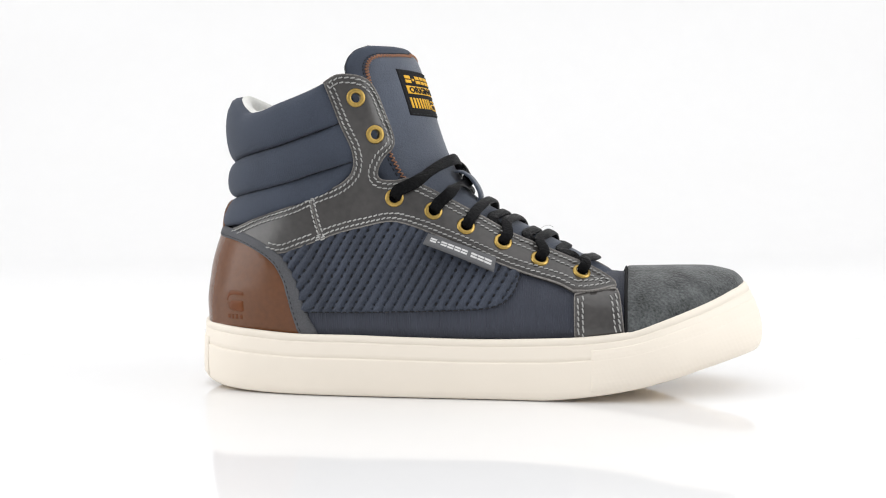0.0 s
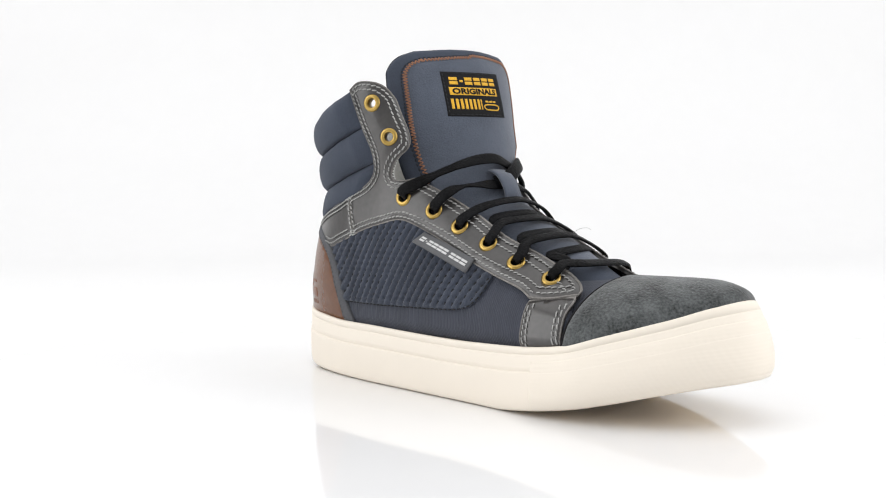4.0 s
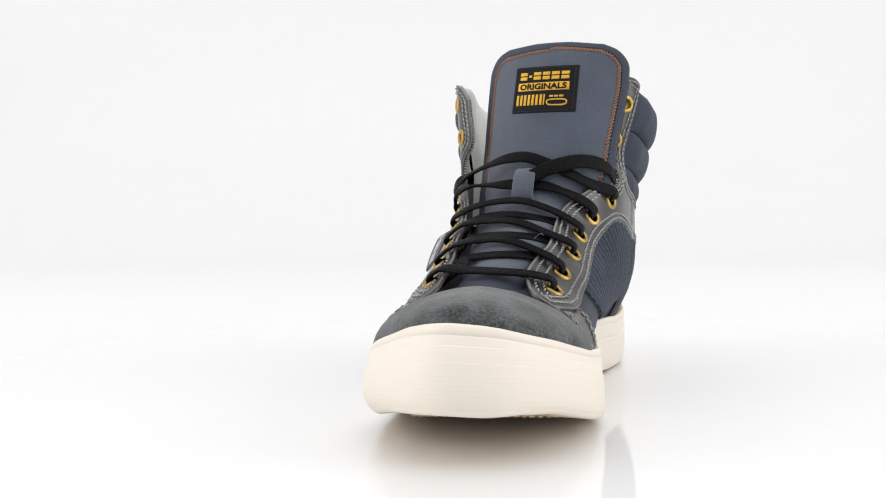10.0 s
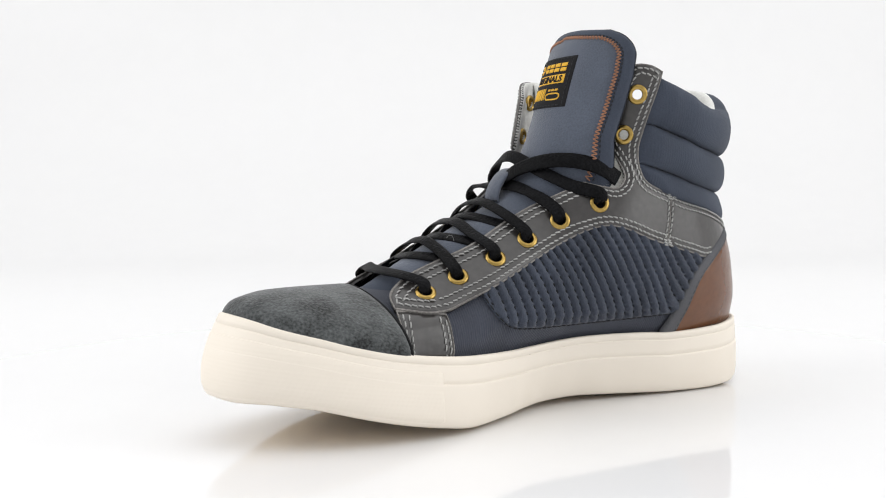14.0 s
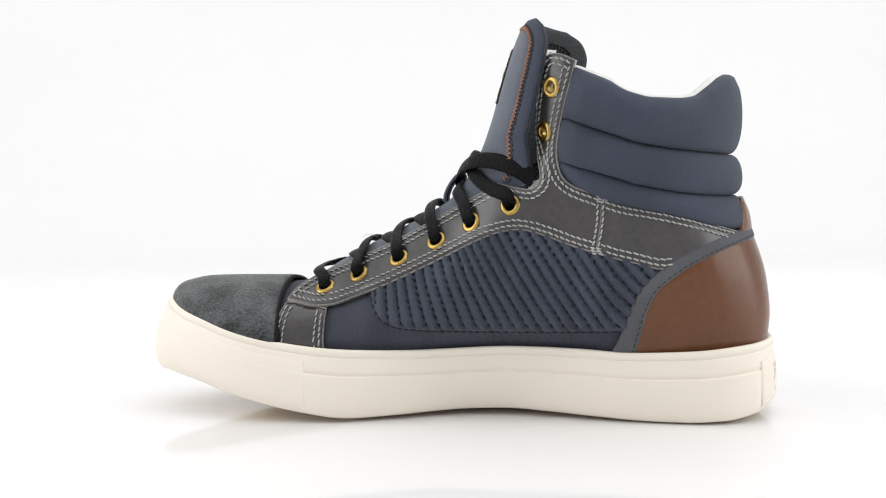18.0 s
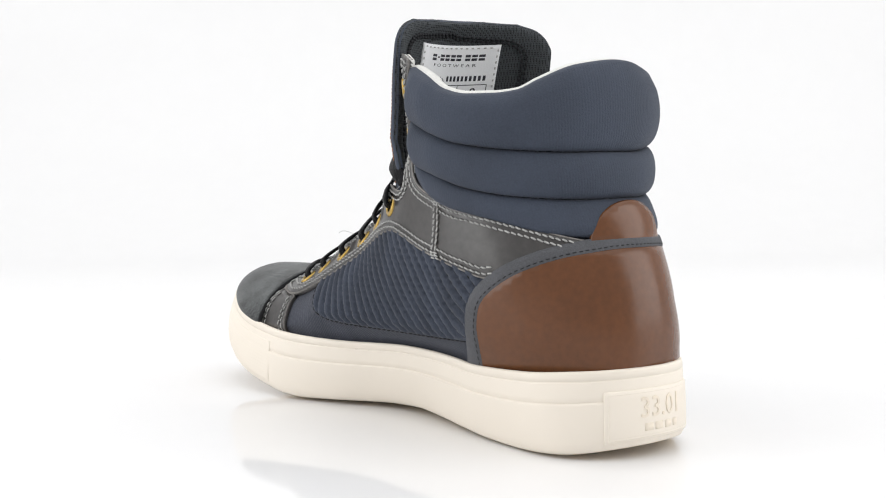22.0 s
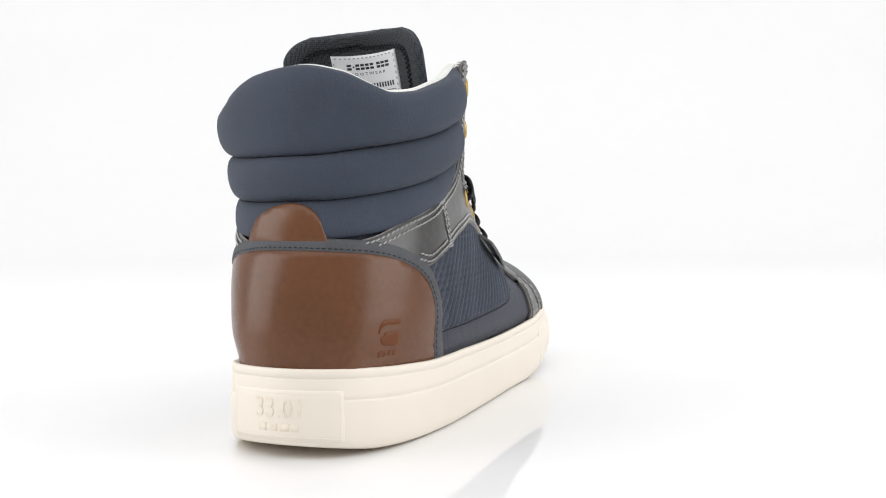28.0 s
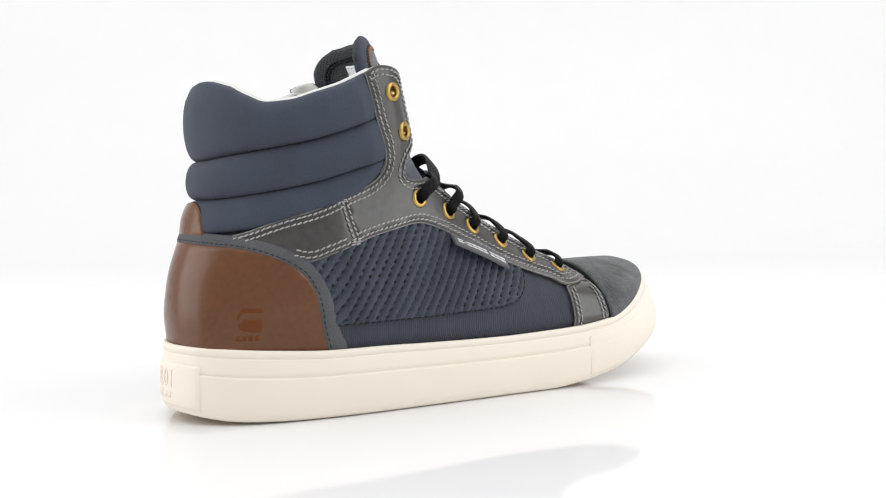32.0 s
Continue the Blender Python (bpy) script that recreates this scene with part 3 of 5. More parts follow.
def toe(x, q, off):
    """Over the toe: x forward, q from -1 (outer edge) over the top to 1 (inner edge)."""
    a, b = float(np.interp(x, EDGE_X, EDGE_Y[-1])), float(np.interp(x, EDGE_X, EDGE_Y[1]))
    mid, half = (a + b) / 2, max((b - a) / 2, 0.4)
    lo = float(np.interp(x, EDGE_X, EDGE_Z[-1])) * (1 - q) / 2 + float(np.interp(x, EDGE_X, EDGE_Z[1])) * (1 + q) / 2 - 1.2
    hi = max(smooth(x, TOP_X, TOP_Z), lo + 0.3)
    an = (q + 1) * math.pi / 2
    c, s = math.cos(an), max(math.sin(an), 0.0)
    e = 2 / 1.75
    y = mid - half * math.copysign(abs(c) ** e, c)
    z = lo + (hi - lo) * s ** e
    if off:
        sl = (smooth(x + 1, TOP_X, TOP_Z) - smooth(x - 1, TOP_X, TOP_Z)) / 2
        nrm = np.array([-sl * s + 0.5 * max(0, (x - 120) / 24) * (1 - s * 0.5), -c / max(half, 7) * 30, s / (hi - lo + 4) * 30 + 0.02])
        nrm /= np.linalg.norm(nrm)
        return np.array([x, y, z]) + nrm * off
    return np.array([x, y, z])


def cap_back(q):
    """How much further back the cap's edge lies towards the inner side."""
    t = min(1.0, max(0.0, (q - 0.05) / 0.9))
    return 5.6 * t * t * (3 - 2 * t)


def toe_grid(name, x0, x1, off, mat, label, roll=True, nx=44, nq=60, reach=1.0):
    xs = [x0 + (x1 - x0) * (1 - (1 - k / nx) ** 1.7) for k in range(nx + 1)]
    verts, faces = [], []
    rows = ([(xs[0], off - 1.6), (xs[0], off - 0.5), (xs[0] + 0.25, off - 0.12)] if roll else []) + [(x, off) for x in xs[1 if roll else 0:]]
    for x, o in rows:
        for k in range(nq + 1):
            q = reach * (-1 + 2 * k / nq)
            verts.append(toe(x - cap_back(q) * min(1.0, max(0.0, (x1 - x) / (x1 - x0))), q, o * min(1.0, 0.15 + (JOIN_TIP - x) / 5)))
    m = nq + 1
    for i in range(len(rows) - 1):
        for k in range(nq):
            faces.append((i * m + k, (i + 1) * m + k, (i + 1) * m + k + 1, i * m + k + 1))
    faces.append(tuple((len(rows) - 1) * m + k for k in range(m)))
    return part(name, verts, faces, mat, shoe, label)


toe_grid("vamp", 54, 84, -1.8, NAVY, "dark navy textile vamp under the laces", roll=False, nx=16, reach=0.8)
cap = toe_grid("toe_cap", 79.3, JOIN_TIP, 1.2, SUEDE, "charcoal grey suede toe cap")
for x, o, m in ((78.6, 0.4, BLACK),):
    verts, faces = [], []
    for k in range(61):
        q = -1 + 2 * k / 60
        for dx, h in ((-0.9, -0.8), (-0.5, 0.5), (0.3, 0.6), (0.8, -0.8)):
            verts.append(toe(x - cap_back(q) + dx, q, o + h))
    for k in range(60):
        for j in range(3):
            faces.append((k * 4 + j, k * 4 + j + 1, k * 4 + j + 5, k * 4 + j + 4))
    part("toe_cap_piping", verts, faces, m, cap, "black piping at the toe cap's edge")

# ---- outlines of the sewn pieces, (running length, height) ----
E_HOLES = [(-51.6, 147.6), (-43.2, 129.8), (-34.4, 98.4), (-16.1, 91.3), (-0.3, 83.1), (17.9, 75.1), (35.9, 66.4), (56.2, 59.7)]
F_HOLES = [(-49.8, 145.5), (-45.4, 127.2), (-32.0, 95.3), (-14.2, 87.2), (2.4, 78.6), (19.7, 70.8), (38.5, 63.4), (54.9, 57.2)]
SIDES = {
    -1: dict(
        collar=[(-76.0, 99.4), (-62.6, 104.6), (-55.8, 110.0), (-53.5, 115.8), (-54.5, 123.6), (-58.8, 133.9), (-62.6, 144.9), (-66.4, 155.3)],
        tab=[(-66.4, 155.3), (-59.1, 158.9), (-47.9, 157.5), (-41.3, 151.2), (-37.0, 140.4), (-33.6, 130.8), (-33.8, 124.4), (-39.6, 118.4), (-42.5, 112.0), (-41.3, 107.8), (-35, 106.8), (-28.5, 107.6)],
        throat=[(-28.5, 107.6), (-21.0, 104.0), (-8.0, 96.2), (5.9, 88.2), (20.0, 80.0), (33.7, 73.7), (47.7, 67.6), (61.7, 61.5), (71.7, 55.5), (73.4, 53.2)],
        sep=[(73.4, 53.2), (62.5, 51.6), (53.0, 51.8)],
        lower=[(53.0, 51.8), (50.0, 53.4), (44.8, 55.7), (29.8, 60.6), (16.1, 65.8), (2.3, 72.3), (-11.6, 78.6), (-25.3, 84.4), (-36.3, 86.9), (-50.0, 84.3), (-61.2, 81.6), (-70.0, 78.6)],
        seam=[(-70.0, 78.6), (-73.5, 89.2), (-76.0, 99.4)],
        strap_top=[(-76.0, 99.4), (-87.9, 94.8), (-106.4, 89.4), (-122, 84.0), (-138, 81.0)],
        strap_low=[(-106, 75.5), (-91.5, 71.6), (-81.2, 74.6), (-70.0, 78.6)],
        post=[(54.0, 50.5), (54.7, 29.5)], post_front=[(77.6, 33.0), (75.2, 49.0), (73.0, 52.4)],
        bind=[(-73.6, 27.0), (-74.5, 32.2), (-76.6, 40.1), (-79.6, 51.5), (-84.0, 62.5), (-90.8, 71.2), (-103.5, 78.0), (-119, 82.0), (-138, 83.6), (-158.3, 84.4), (-165, 84.4)],
        bind_in=[(-79.2, 30.0), (-80.4, 40), (-83.4, 50.4), (-88.0, 59.4), (-95.2, 67.0), (-107, 73.6), (-124, 76.6), (-145, 78.0), (-165, 78.4)],
        quilt_side=[(-92.0, 71.0), (-85.6, 57.1), (-79.0, 42.0)], quilt_low=[(-79.0, 42.0), (-49.9, 42.3), (-4.7, 43.6), (10, 44.4), (18.5, 46.4), (23.8, 50.7), (26.5, 56.2), (28.0, 63.0)],
        quilt_top=[(28.0, 63.0), (16.1, 67.5), (2.3, 74.3), (-11.6, 80.6), (-25.3, 86.4), (-36.3, 88.9), (-50.0, 86.3), (-61.2, 83.6), (-81.2, 76.6), (-92.0, 71.0)],
        holes=E_HOLES),
    1: dict(
        collar=[(-70.7, 98.9), (-58.4, 103.7), (-53.1, 109.8), (-52.0, 120.4), (-54.7, 134.4), (-57.8, 145.7), (-60.4, 155.8)],
        tab=[(-60.4, 155.8), (-54.1, 158.7), (-47.5, 158.4), (-43.0, 151.0), (-40.5, 142.0), (-38.0, 131.0), (-38.5, 123.0), (-43.0, 114.0), (-45.0, 107.2), (-41.6, 102.4), (-34, 103.0), (-26.3, 104.9)],
        throat=[(-26.3, 104.9), (-17.0, 99.6), (-4.5, 93.0), (11.2, 84.4), (26.7, 76.4), (42.3, 69.9), (58.1, 63.4), (69.0, 57.0), (72.0, 51.8)],
        sep=[(72.0, 51.8), (59.2, 49.9), (51.0, 50.4)],
        lower=[(51.0, 50.4), (46.7, 51.4), (31.8, 57.0), (16.9, 63.3), (1.8, 70.4), (-13.4, 78.1), (-25.4, 83.2), (-36.3, 85.0), (-46.9, 82.6), (-56.6, 78.9), (-68.0, 75.4)],
        seam=[(-68.0, 75.4), (-70.0, 87.0), (-70.7, 98.9)],
        strap_top=[(-70.7, 98.9), (-80.6, 96.0), (-95.0, 93.2), (-112.4, 88.7), (-128, 84.4), (-140, 82.0)],
        strap_low=[(-108, 73.5), (-94.9, 68.4), (-82.4, 71.3), (-68.0, 75.4)],
        post=[(51.6, 49.2), (52.2, 29.5)], post_front=[(75.0, 33.0), (73.8, 45.0), (71.8, 51.2)],
        bind=[(-73.9, 27.0), (-74.8, 32.2), (-77.2, 42.0), (-80.8, 53.0), (-86.8, 62.8), (-96.0, 70.2), (-107.2, 75.8), (-123, 80.6), (-140, 83.2), (-155.5, 84.4), (-165, 84.4)],
        bind_in=[(-79.0, 30.0), (-80.6, 40.5), (-84.2, 50.8), (-90.0, 59.2), (-98.6, 66.0), (-111, 72.4), (-126, 76.2), (-146, 78.0), (-165, 78.4)],
        quilt_side=[(-94.0, 69.0), (-84.6, 55.4), (-79.5, 41.0)], quilt_low=[(-79.5, 41.0), (-42.2, 40.4), (-4.6, 40.7), (12, 41.4), (21.0, 43.0), (27.0, 46.8), (30.6, 53.0), (32.4, 59.0)],
        quilt_top=[(32.4, 59.0), (16.9, 65.3), (1.8, 72.4), (-13.4, 80.1), (-25.4, 85.2), (-36.3, 87.0), (-46.9, 84.6), (-56.6, 80.9), (-82.4, 73.3), (-94.0, 69.0)],
        holes=F_HOLES)}


# slant of the furrows by their foot, and their distance
SLANT = {-1: ([-110, -70, -30, 0, 25], [0.68, 0.64, 0.58, 0.58, 0.64], 5.1), 1: ([-120, -90, -60, -35, -16, -3, 14, 28], [0.8, 0.74, 0.66, 0.58, 0.42, 0.36, 0.22, 0.12], 5.5)}


def furrow(side, u0, z):
    xs, ys, _ = SLANT[side]
    h = z - 42
    return u0 + h * float(np.interp(u0, xs, ys)) * (1 - 0.0016 * h)


def rib_index(side):
    """Number of the rib at each place, from a fine table of furrows."""
    feet = np.arange(-140, 60, 1.0)
    rows = {z: np.maximum.accumulate(np.array([furrow(side, u0, z) for u0 in feet])) for z in range(36, 96)}

    def index(u, z):
        return float(np.interp(u, rows[min(95, max(36, int(round(z))))], feet)) / SLANT[side][2]
    return index


def ribs(side):
    """Relief of the quilted side: slanting ribs between the stitched furrows."""
    index = rib_index(side)

    def height(u, z):
        s = abs(math.sin(math.pi * index(u, z)))
        return (2.4 if side < 0 else 3.0) * s ** 0.6 - (1.15 if side < 0 else 1.4) + 0.45 * (1 - s) * math.sin(2 * math.pi * z / (3.2 if side < 0 else 3.0))
    return height


def build_side(side):
    d = SIDES[side]
    surf = outer if side < 0 else inner
    word = "outer" if side < 0 else "inner"
    base = chain(run([(-79, 29), (-60, 29), (0, 29), (40, 29), (82, 31)], 3), run([(82, 31), (78, 45), (70, 54)], 2), run([(70, 54), (40, 62), (0, 78), (-30, 92), (-60, 92), (-100, 80)], 3), run([(-100, 80), (-90, 66), (-83, 48), (-79, 29)], 3))
    panel("quarter", surf, base, -1.2, 0.8, NAVY, shoe, "navy ribbed textile quarter", step=2.2)
    q = chain(run(d["quilt_side"]), run(d["quilt_low"]), run(d["quilt_top"]))
    quilt = panel("quilted_panel", surf, q, 0.2, 0.7, QUILT, shoe, "navy quilted panel with slanting stitched ribs", step=0.85, relief=ribs(side))
    # furrow stitches
    paths = []
    k = -40
    while k < 40:
        pts = np.array([(furrow(side, k * SLANT[side][2], z), z) for z in np.arange(39, 90, 1.0)])
        ok = inside(pts, q) & (clear(pts, q) > 0.8)
        pts = pts[ok]
        if len(pts) > 5:
            paths.append(list(pts))
        k += 1
    stitch_row("quilt_stitching", surf, paths, 0.25, DARK_THREAD, quilt, length=1.9, gap=1.5 if side > 0 else 1.8, r=0.5 if side > 0 else 0.66, rise=0.45)
    stitch_row("quilt_edge_stitching", surf, [run(d["quilt_low"][:])], 0.9, DARK_THREAD, quilt, length=2.2, gap=0.9, r=0.3, rise=0.2)
    # grey leather
    stay = chain(run(d["collar"]), run(d["tab"]), run(d["throat"]), run(d["sep"]), run(d["lower"]), run(d["seam"]))
    holes = [(u, z, 2.5) for u, z in d["holes"]]
    eyestay = panel("eyestay", surf, stay, 1.0, 1.3, LEATHER, shoe, "grey waxed leather eyestay with double white stitching", step=3.0, holes=holes, edge=0.6)
    tab_back = chain(run(d["collar"][2:]), run(d["tab"][:-1]), run([d["tab"][-2], d["collar"][2]]))
    panel("tab_lining", lambda u, z, o: surf(u, z, -o), tab_back, 0.6, 0.6, LINING, eyestay, "off-white lining behind the eyelet tab", holes=holes[:2], sink=1.8, step=1.5, relief=lambda u, z: 0.9 * noise.noise(Vector((u * 0.16, z * 0.22, 3.0 * side))) + 0.35 * noise.noise(Vector((u * 0.5, z * 0.5, 9.0))))
    strap = chain(run(d["strap_top"]), run([d["strap_top"][-1], d["strap_low"][0]]), run(d["strap_low"]), run(d["seam"]))
    rear = panel("ankle_strap", surf, strap, 0.9, 1.1, LEATHER, shoe, "grey leather strap running to the heel", step=2.2)
    post = chain(run(d["sep"][::-1]), run([d["post"][0], d["post"][1]]), run([d["post"][1], d["post_front"][0]]), run(d["post_front"]))
    fore = panel("side_post", surf, post, 0.7, 1.1, LEATHER, shoe, "grey leather post beside the toe cap", step=1.6)
    for owner, outline, height in ((eyestay, stay, 1.75), (rear, strap, 1.5), (fore, post, 1.3)):
        strip("cut_edge", surf, list(outline) + [outline[0]], 0.7, 0.42, height, EDGE, owner, "pale raw leather edge")
    # double rows of pale stitches
    rows = []
    for key, a in (("collar", 1.6), ("tab", 1.6), ("throat", 1.6), ("lower", 1.6), ("sep", 1.6)):
        sgn = -1
        for dd in (a, a + 2.3):
            rows.append(list(shifted(d[key], sgn * dd)))
    # keep those inside the piece
    kept = []
    for r in rows:
        p = np.array(run(r, 0.9))
        ok = inside(p, stay) & (clear(p, stay) > 1.2)
        cur = []
        for pt, o in zip(p, ok):
            if o:
                cur.append(pt)
            elif len(cur) > 8:
                kept.append(cur)
                cur = []
            else:
                cur = []
        if len(cur) > 8:
            kept.append(cur)
    stitch_row("eyestay_stitching", surf, kept, 2.4, THREAD, eyestay, length=2.15, gap=0.45, r=0.37, rise=0.42, lean=0.24, shake=0.13)
    kept = []
    for key, dds in (("strap_top", (1.6, 3.9)), ("strap_low", (1.6, 3.9)), ("seam", (-1.5, 0.8))):
        for dd in dds:
            for sg in ((1, -1) if key != "seam" else (1,)):
                p = np.array(run(list(shifted(d[key], sg * dd)), 0.9))
                if key != "seam":
                    p = p[inside(p, strap) & (clear(p, strap) > 1.2) & ((p[:, 0] > -98) | (p[:, 1] > 80))]
                if len(p) > 8:
                    kept.append(list(p))
    # bar tacks where the strap's seam ends
    for end, dz in ((d["seam"][0], 0.6), (d["seam"][-1], -1.2)):
        for k in range(3):
            kept.append([np.array((end[0] - 3.4 + 0.4 * k, end[1] + dz + 1.1 * (k - 1))), np.array((end[0] + 3.6 + 0.3 * k, end[1] + dz + 1.1 * (k - 1) + 0.5))])
    stitch_row("strap_stitching", surf, kept, 2.25, THREAD, rear, length=2.15, gap=0.45, r=0.37, rise=0.42, lean=0.24, shake=0.13)
    kept = []
    for line in ([d["post"][0], d["post"][1]], d["post_front"]):
        for dd in (1.6, 3.8):
            for sg in (1, -1):
                p = np.array(run(list(shifted(line, sg * dd)), 0.9))
                p = p[inside(p, post) & (clear(p, post) > 1.2)]
                if len(p) > 8:
                    kept.append(list(p))
    stitch_row("post_stitching", surf, kept, 2.0, THREAD, fore, length=2.15, gap=0.45, r=0.37, rise=0.42, lean=0.24, shake=0.13)
    # eyelets
    for i, (u, z) in enumerate(d["holes"]):
        c = surf(u, z, 2.4)
        nrm = surf(u, z, 3.4) - c
        nrm /= np.linalg.norm(nrm)
        e1 = surf(u + 1, z, 2.4) - c
        e1 -= nrm * np.dot(e1, nrm)
        e1 /= np.linalg.norm(e1)
        e2 = np.cross(nrm, e1)
        verts, faces = [], []
        prof = [(2.35, -1.3), (2.3, 0.0), (2.6, 0.5), (3.3, 0.7), (4.1, 0.5), (4.6, 0.1), (4.7, -0.6)]
        for a in range(28):
            an = 2 * math.pi * a / 28
            dr = e1 * math.cos(an) + e2 * math.sin(an)
            for r, h in prof:
                verts.append(c + dr * r + nrm * h)
        k = len(prof)
        for a in range(28):
            b = (a + 1) % 28
            for j in range(k - 1):
                faces.append((a * k + j, b * k + j, b * k + j + 1, a * k + j + 1))
        eyelet = part("eyelet", verts, faces, BRASS, eyestay, "antique brass eyelet")
        if i < 2:
            verts, faces = [], []
            for a in range(24):
                dr = e1 * math.cos(2 * math.pi * a / 24) + e2 * math.sin(2 * math.pi * a / 24)
                verts += [c + dr * r + nrm * h for r, h in ((2.3, -1.2), (2.4, -4.3), (3.2, -4.9), (4.2, -4.5), (4.3, -3.6))]
            for a in range(24):
                b = (a + 1) % 24
                faces += [(a * 5 + j, a * 5 + j + 1, b * 5 + j + 1, b * 5 + j) for j in range(4)]
            part("eyelet_flange", verts, faces, BRASS, eyelet, "brass flange behind the tab")
        else:
            # flat black disc behind the ring stands in for the dark inside the hole
            verts = [c - nrm * 2.2] + [c - nrm * 2.2 + (e1 * math.cos(2 * math.pi * a / 16) + e2 * math.sin(2 * math.pi * a / 16)) * 2.6 for a in range(16)]
            part("eyelet_hole_shade", verts, [(0, 1 + a, 1 + (a + 1) % 16) for a in range(16)], BLACK, eyelet)
    return eyestay


stays = {sd: build_side(sd) for sd in (-1, 1)}


def over(u):
    """The running length of the inner side continued round the heel from the outer side."""
    return -330 - u


def heel(u, z, off):
    """The wall round the heel, drawn in on the outer side so that its foot stands within the sole's lip."""
    k = float(np.interp(u, [-134, -124, -112, -98, -84, -72], [0.0, 1.2, 2.2, 2.7, 2.4, 1.0]))
    return outer(u, z, off - k * float(np.interp(z, [36, 52], [1, 0])))


# heel counter, binding and tab, all round the heel
low = run([(-79.2, 29.0), (-120, 31), (-165, 32), (-210, 31), (over(-79.0), 29.0)], 2)
top = [p for p in shifted(SIDES[-1]["bind_in"] + [(over(u), z) for u, z in SIDES[1]["bind_in"][-2::-1]], -1.6)]
counter = panel("heel_counter", heel, chain(low, top[::-1]), 0.6, 1.6, BROWN, shoe, "glossy brown leather heel counter", step=3, edge=0.8)
edge_line = np.array(run(SIDES[-1]["bind"] + [(over(u), z) for u, z in SIDES[1]["bind"][-2::-1]], 2.0))
mid_line = shifted(list(edge_line), 2.7)
binding = strip("heel_binding", heel, mid_line[1:-1], 5.5, 1.4, 1.3, BINDING, shoe, "dark grey woven binding over the heel counter")
stitch_row("binding_stitching", heel, [list(shifted(list(edge_line), 4.1))], 2.5, DARK_THREAD, binding, length=1.9, gap=0.9, r=0.26, rise=0.1)
tab_poly = chain(run([(-143, 81.5), (-145.5, 86.5), (-150, 92), (-157, 95.6), (-165, 96.8), (-174, 95.6), (-182.5, 92), (-188.5, 86.5), (-191.5, 81.5)]), run([(-191.5, 81.5), (-165, 80), (-143, 81.5)]))
panel("heel_tab", lambda u, z, o: outer(u, z, o + float(np.interp(z, [80, 85, 90, 97], [-2.4, -1.0, 0.6, 1.0]))), tab_poly, 2.7, 1.6, BROWN, shoe, "rounded brown leather pull tab above the heel", step=2.5, sink=0.6)

# embossed emblem on the outer heel: plain sunk bars
for poly in (chain(run([(-118.4, 46.6), (-117.6, 49.6), (-115.4, 51.6), (-106.9, 51.3)], 0.8), run([(-106.9, 51.3), (-106.9, 49.7), (-114.6, 49.7)], 0.8), run([(-114.6, 49.7), (-116.6, 48.4), (-117.0, 46.6)], 0.8)),
             chain(run([(-114.8, 47.0), (-106.5, 46.8)], 0.8), run([(-106.5, 46.8), (-106.5, 41.5), (-114.6, 41.7)], 0.8), run([(-114.6, 41.7), (-116.6, 43.2), (-117.0, 45.6)], 0.8), run([(-117.0, 45.6), (-115.4, 45.4), (-114.8, 47.0)], 0.8)),
             *[chain(run([(a, 37.4), (a + 2.1, 37.4)], 0.6), run([(a + 2.1, 37.4), (a + 2.1, 39.7)], 0.6), run([(a + 2.1, 39.7), (a, 39.7)], 0.6), run([(a, 39.7), (a, 37.4)], 0.6)) for a in (-118.0, -115.2, -112.2, -109.2)]):
    panel("embossed_mark", heel, poly, 2.1, 0.25, BROWN_DARK, counter, "embossed mark in the leather", step=1.5, edge=0.35, sink=0.4)

# ---- padded collar: three rolls round the ankle ----
CREASE_LOW = [(-47, 107), (-53, 106), (-61, 103), (-75.5, 97.4), (-90, 94), (-120, 86), (-165, 83), (-205, 85), (over(-95), 92), (over(-72), 97), (over(-58), 101.5), (over(-47), 106)]
CREASE_TWO = [(-53.5, 117.0), (-72, 111.8), (-90, 106.7), (-120, 101.8), (-152, 98.9), (-187, 98.4), (over(-115), 99.8), (over(-87), 103.8), (over(-71), 109), (over(-53.5), 113.8)]
CREASE_ONE = [(-58.5, 136.0), (-76, 130.0), (-95, 125.0), (-130, 119.8), (-160, 117.0), (-189, 116.8), (over(-112), 118.3), (over(-88), 121.4), (over(-72.6), 126.2), (over(-57), 131.9)]
RIM_TOP = [(-63.0, 156.8), (-77, 150.5), (-92, 146.2), (-105, 143.0), (-117, 142.2), (-129, 145.4), (-143, 150.2), (-163, 153.0), (-185, 150.4), (-202, 144.6), (over(-118), 140.7), (over(-108), 139.8),
           (over(-95), 140.0), (over(-83), 142.4), (over(-73), 147.4), (over(-60.5), 153.0)]


def by_length(points):
    p = sorted(points)
    xs, ys = [a for a, _ in p], [b for _, b in p]
    return lambda u: smooth(u, xs, ys)


def front_end(side):
    pts = sorted((z, u) for u, z in SIDES[side]["collar"])
    zs, us = [z for z, _ in pts], [u for _, u in pts]
    return lambda z: float(np.interp(z, zs, us)) + 4.5


FRONT = {-1: front_end(-1), 1: front_end(1)}


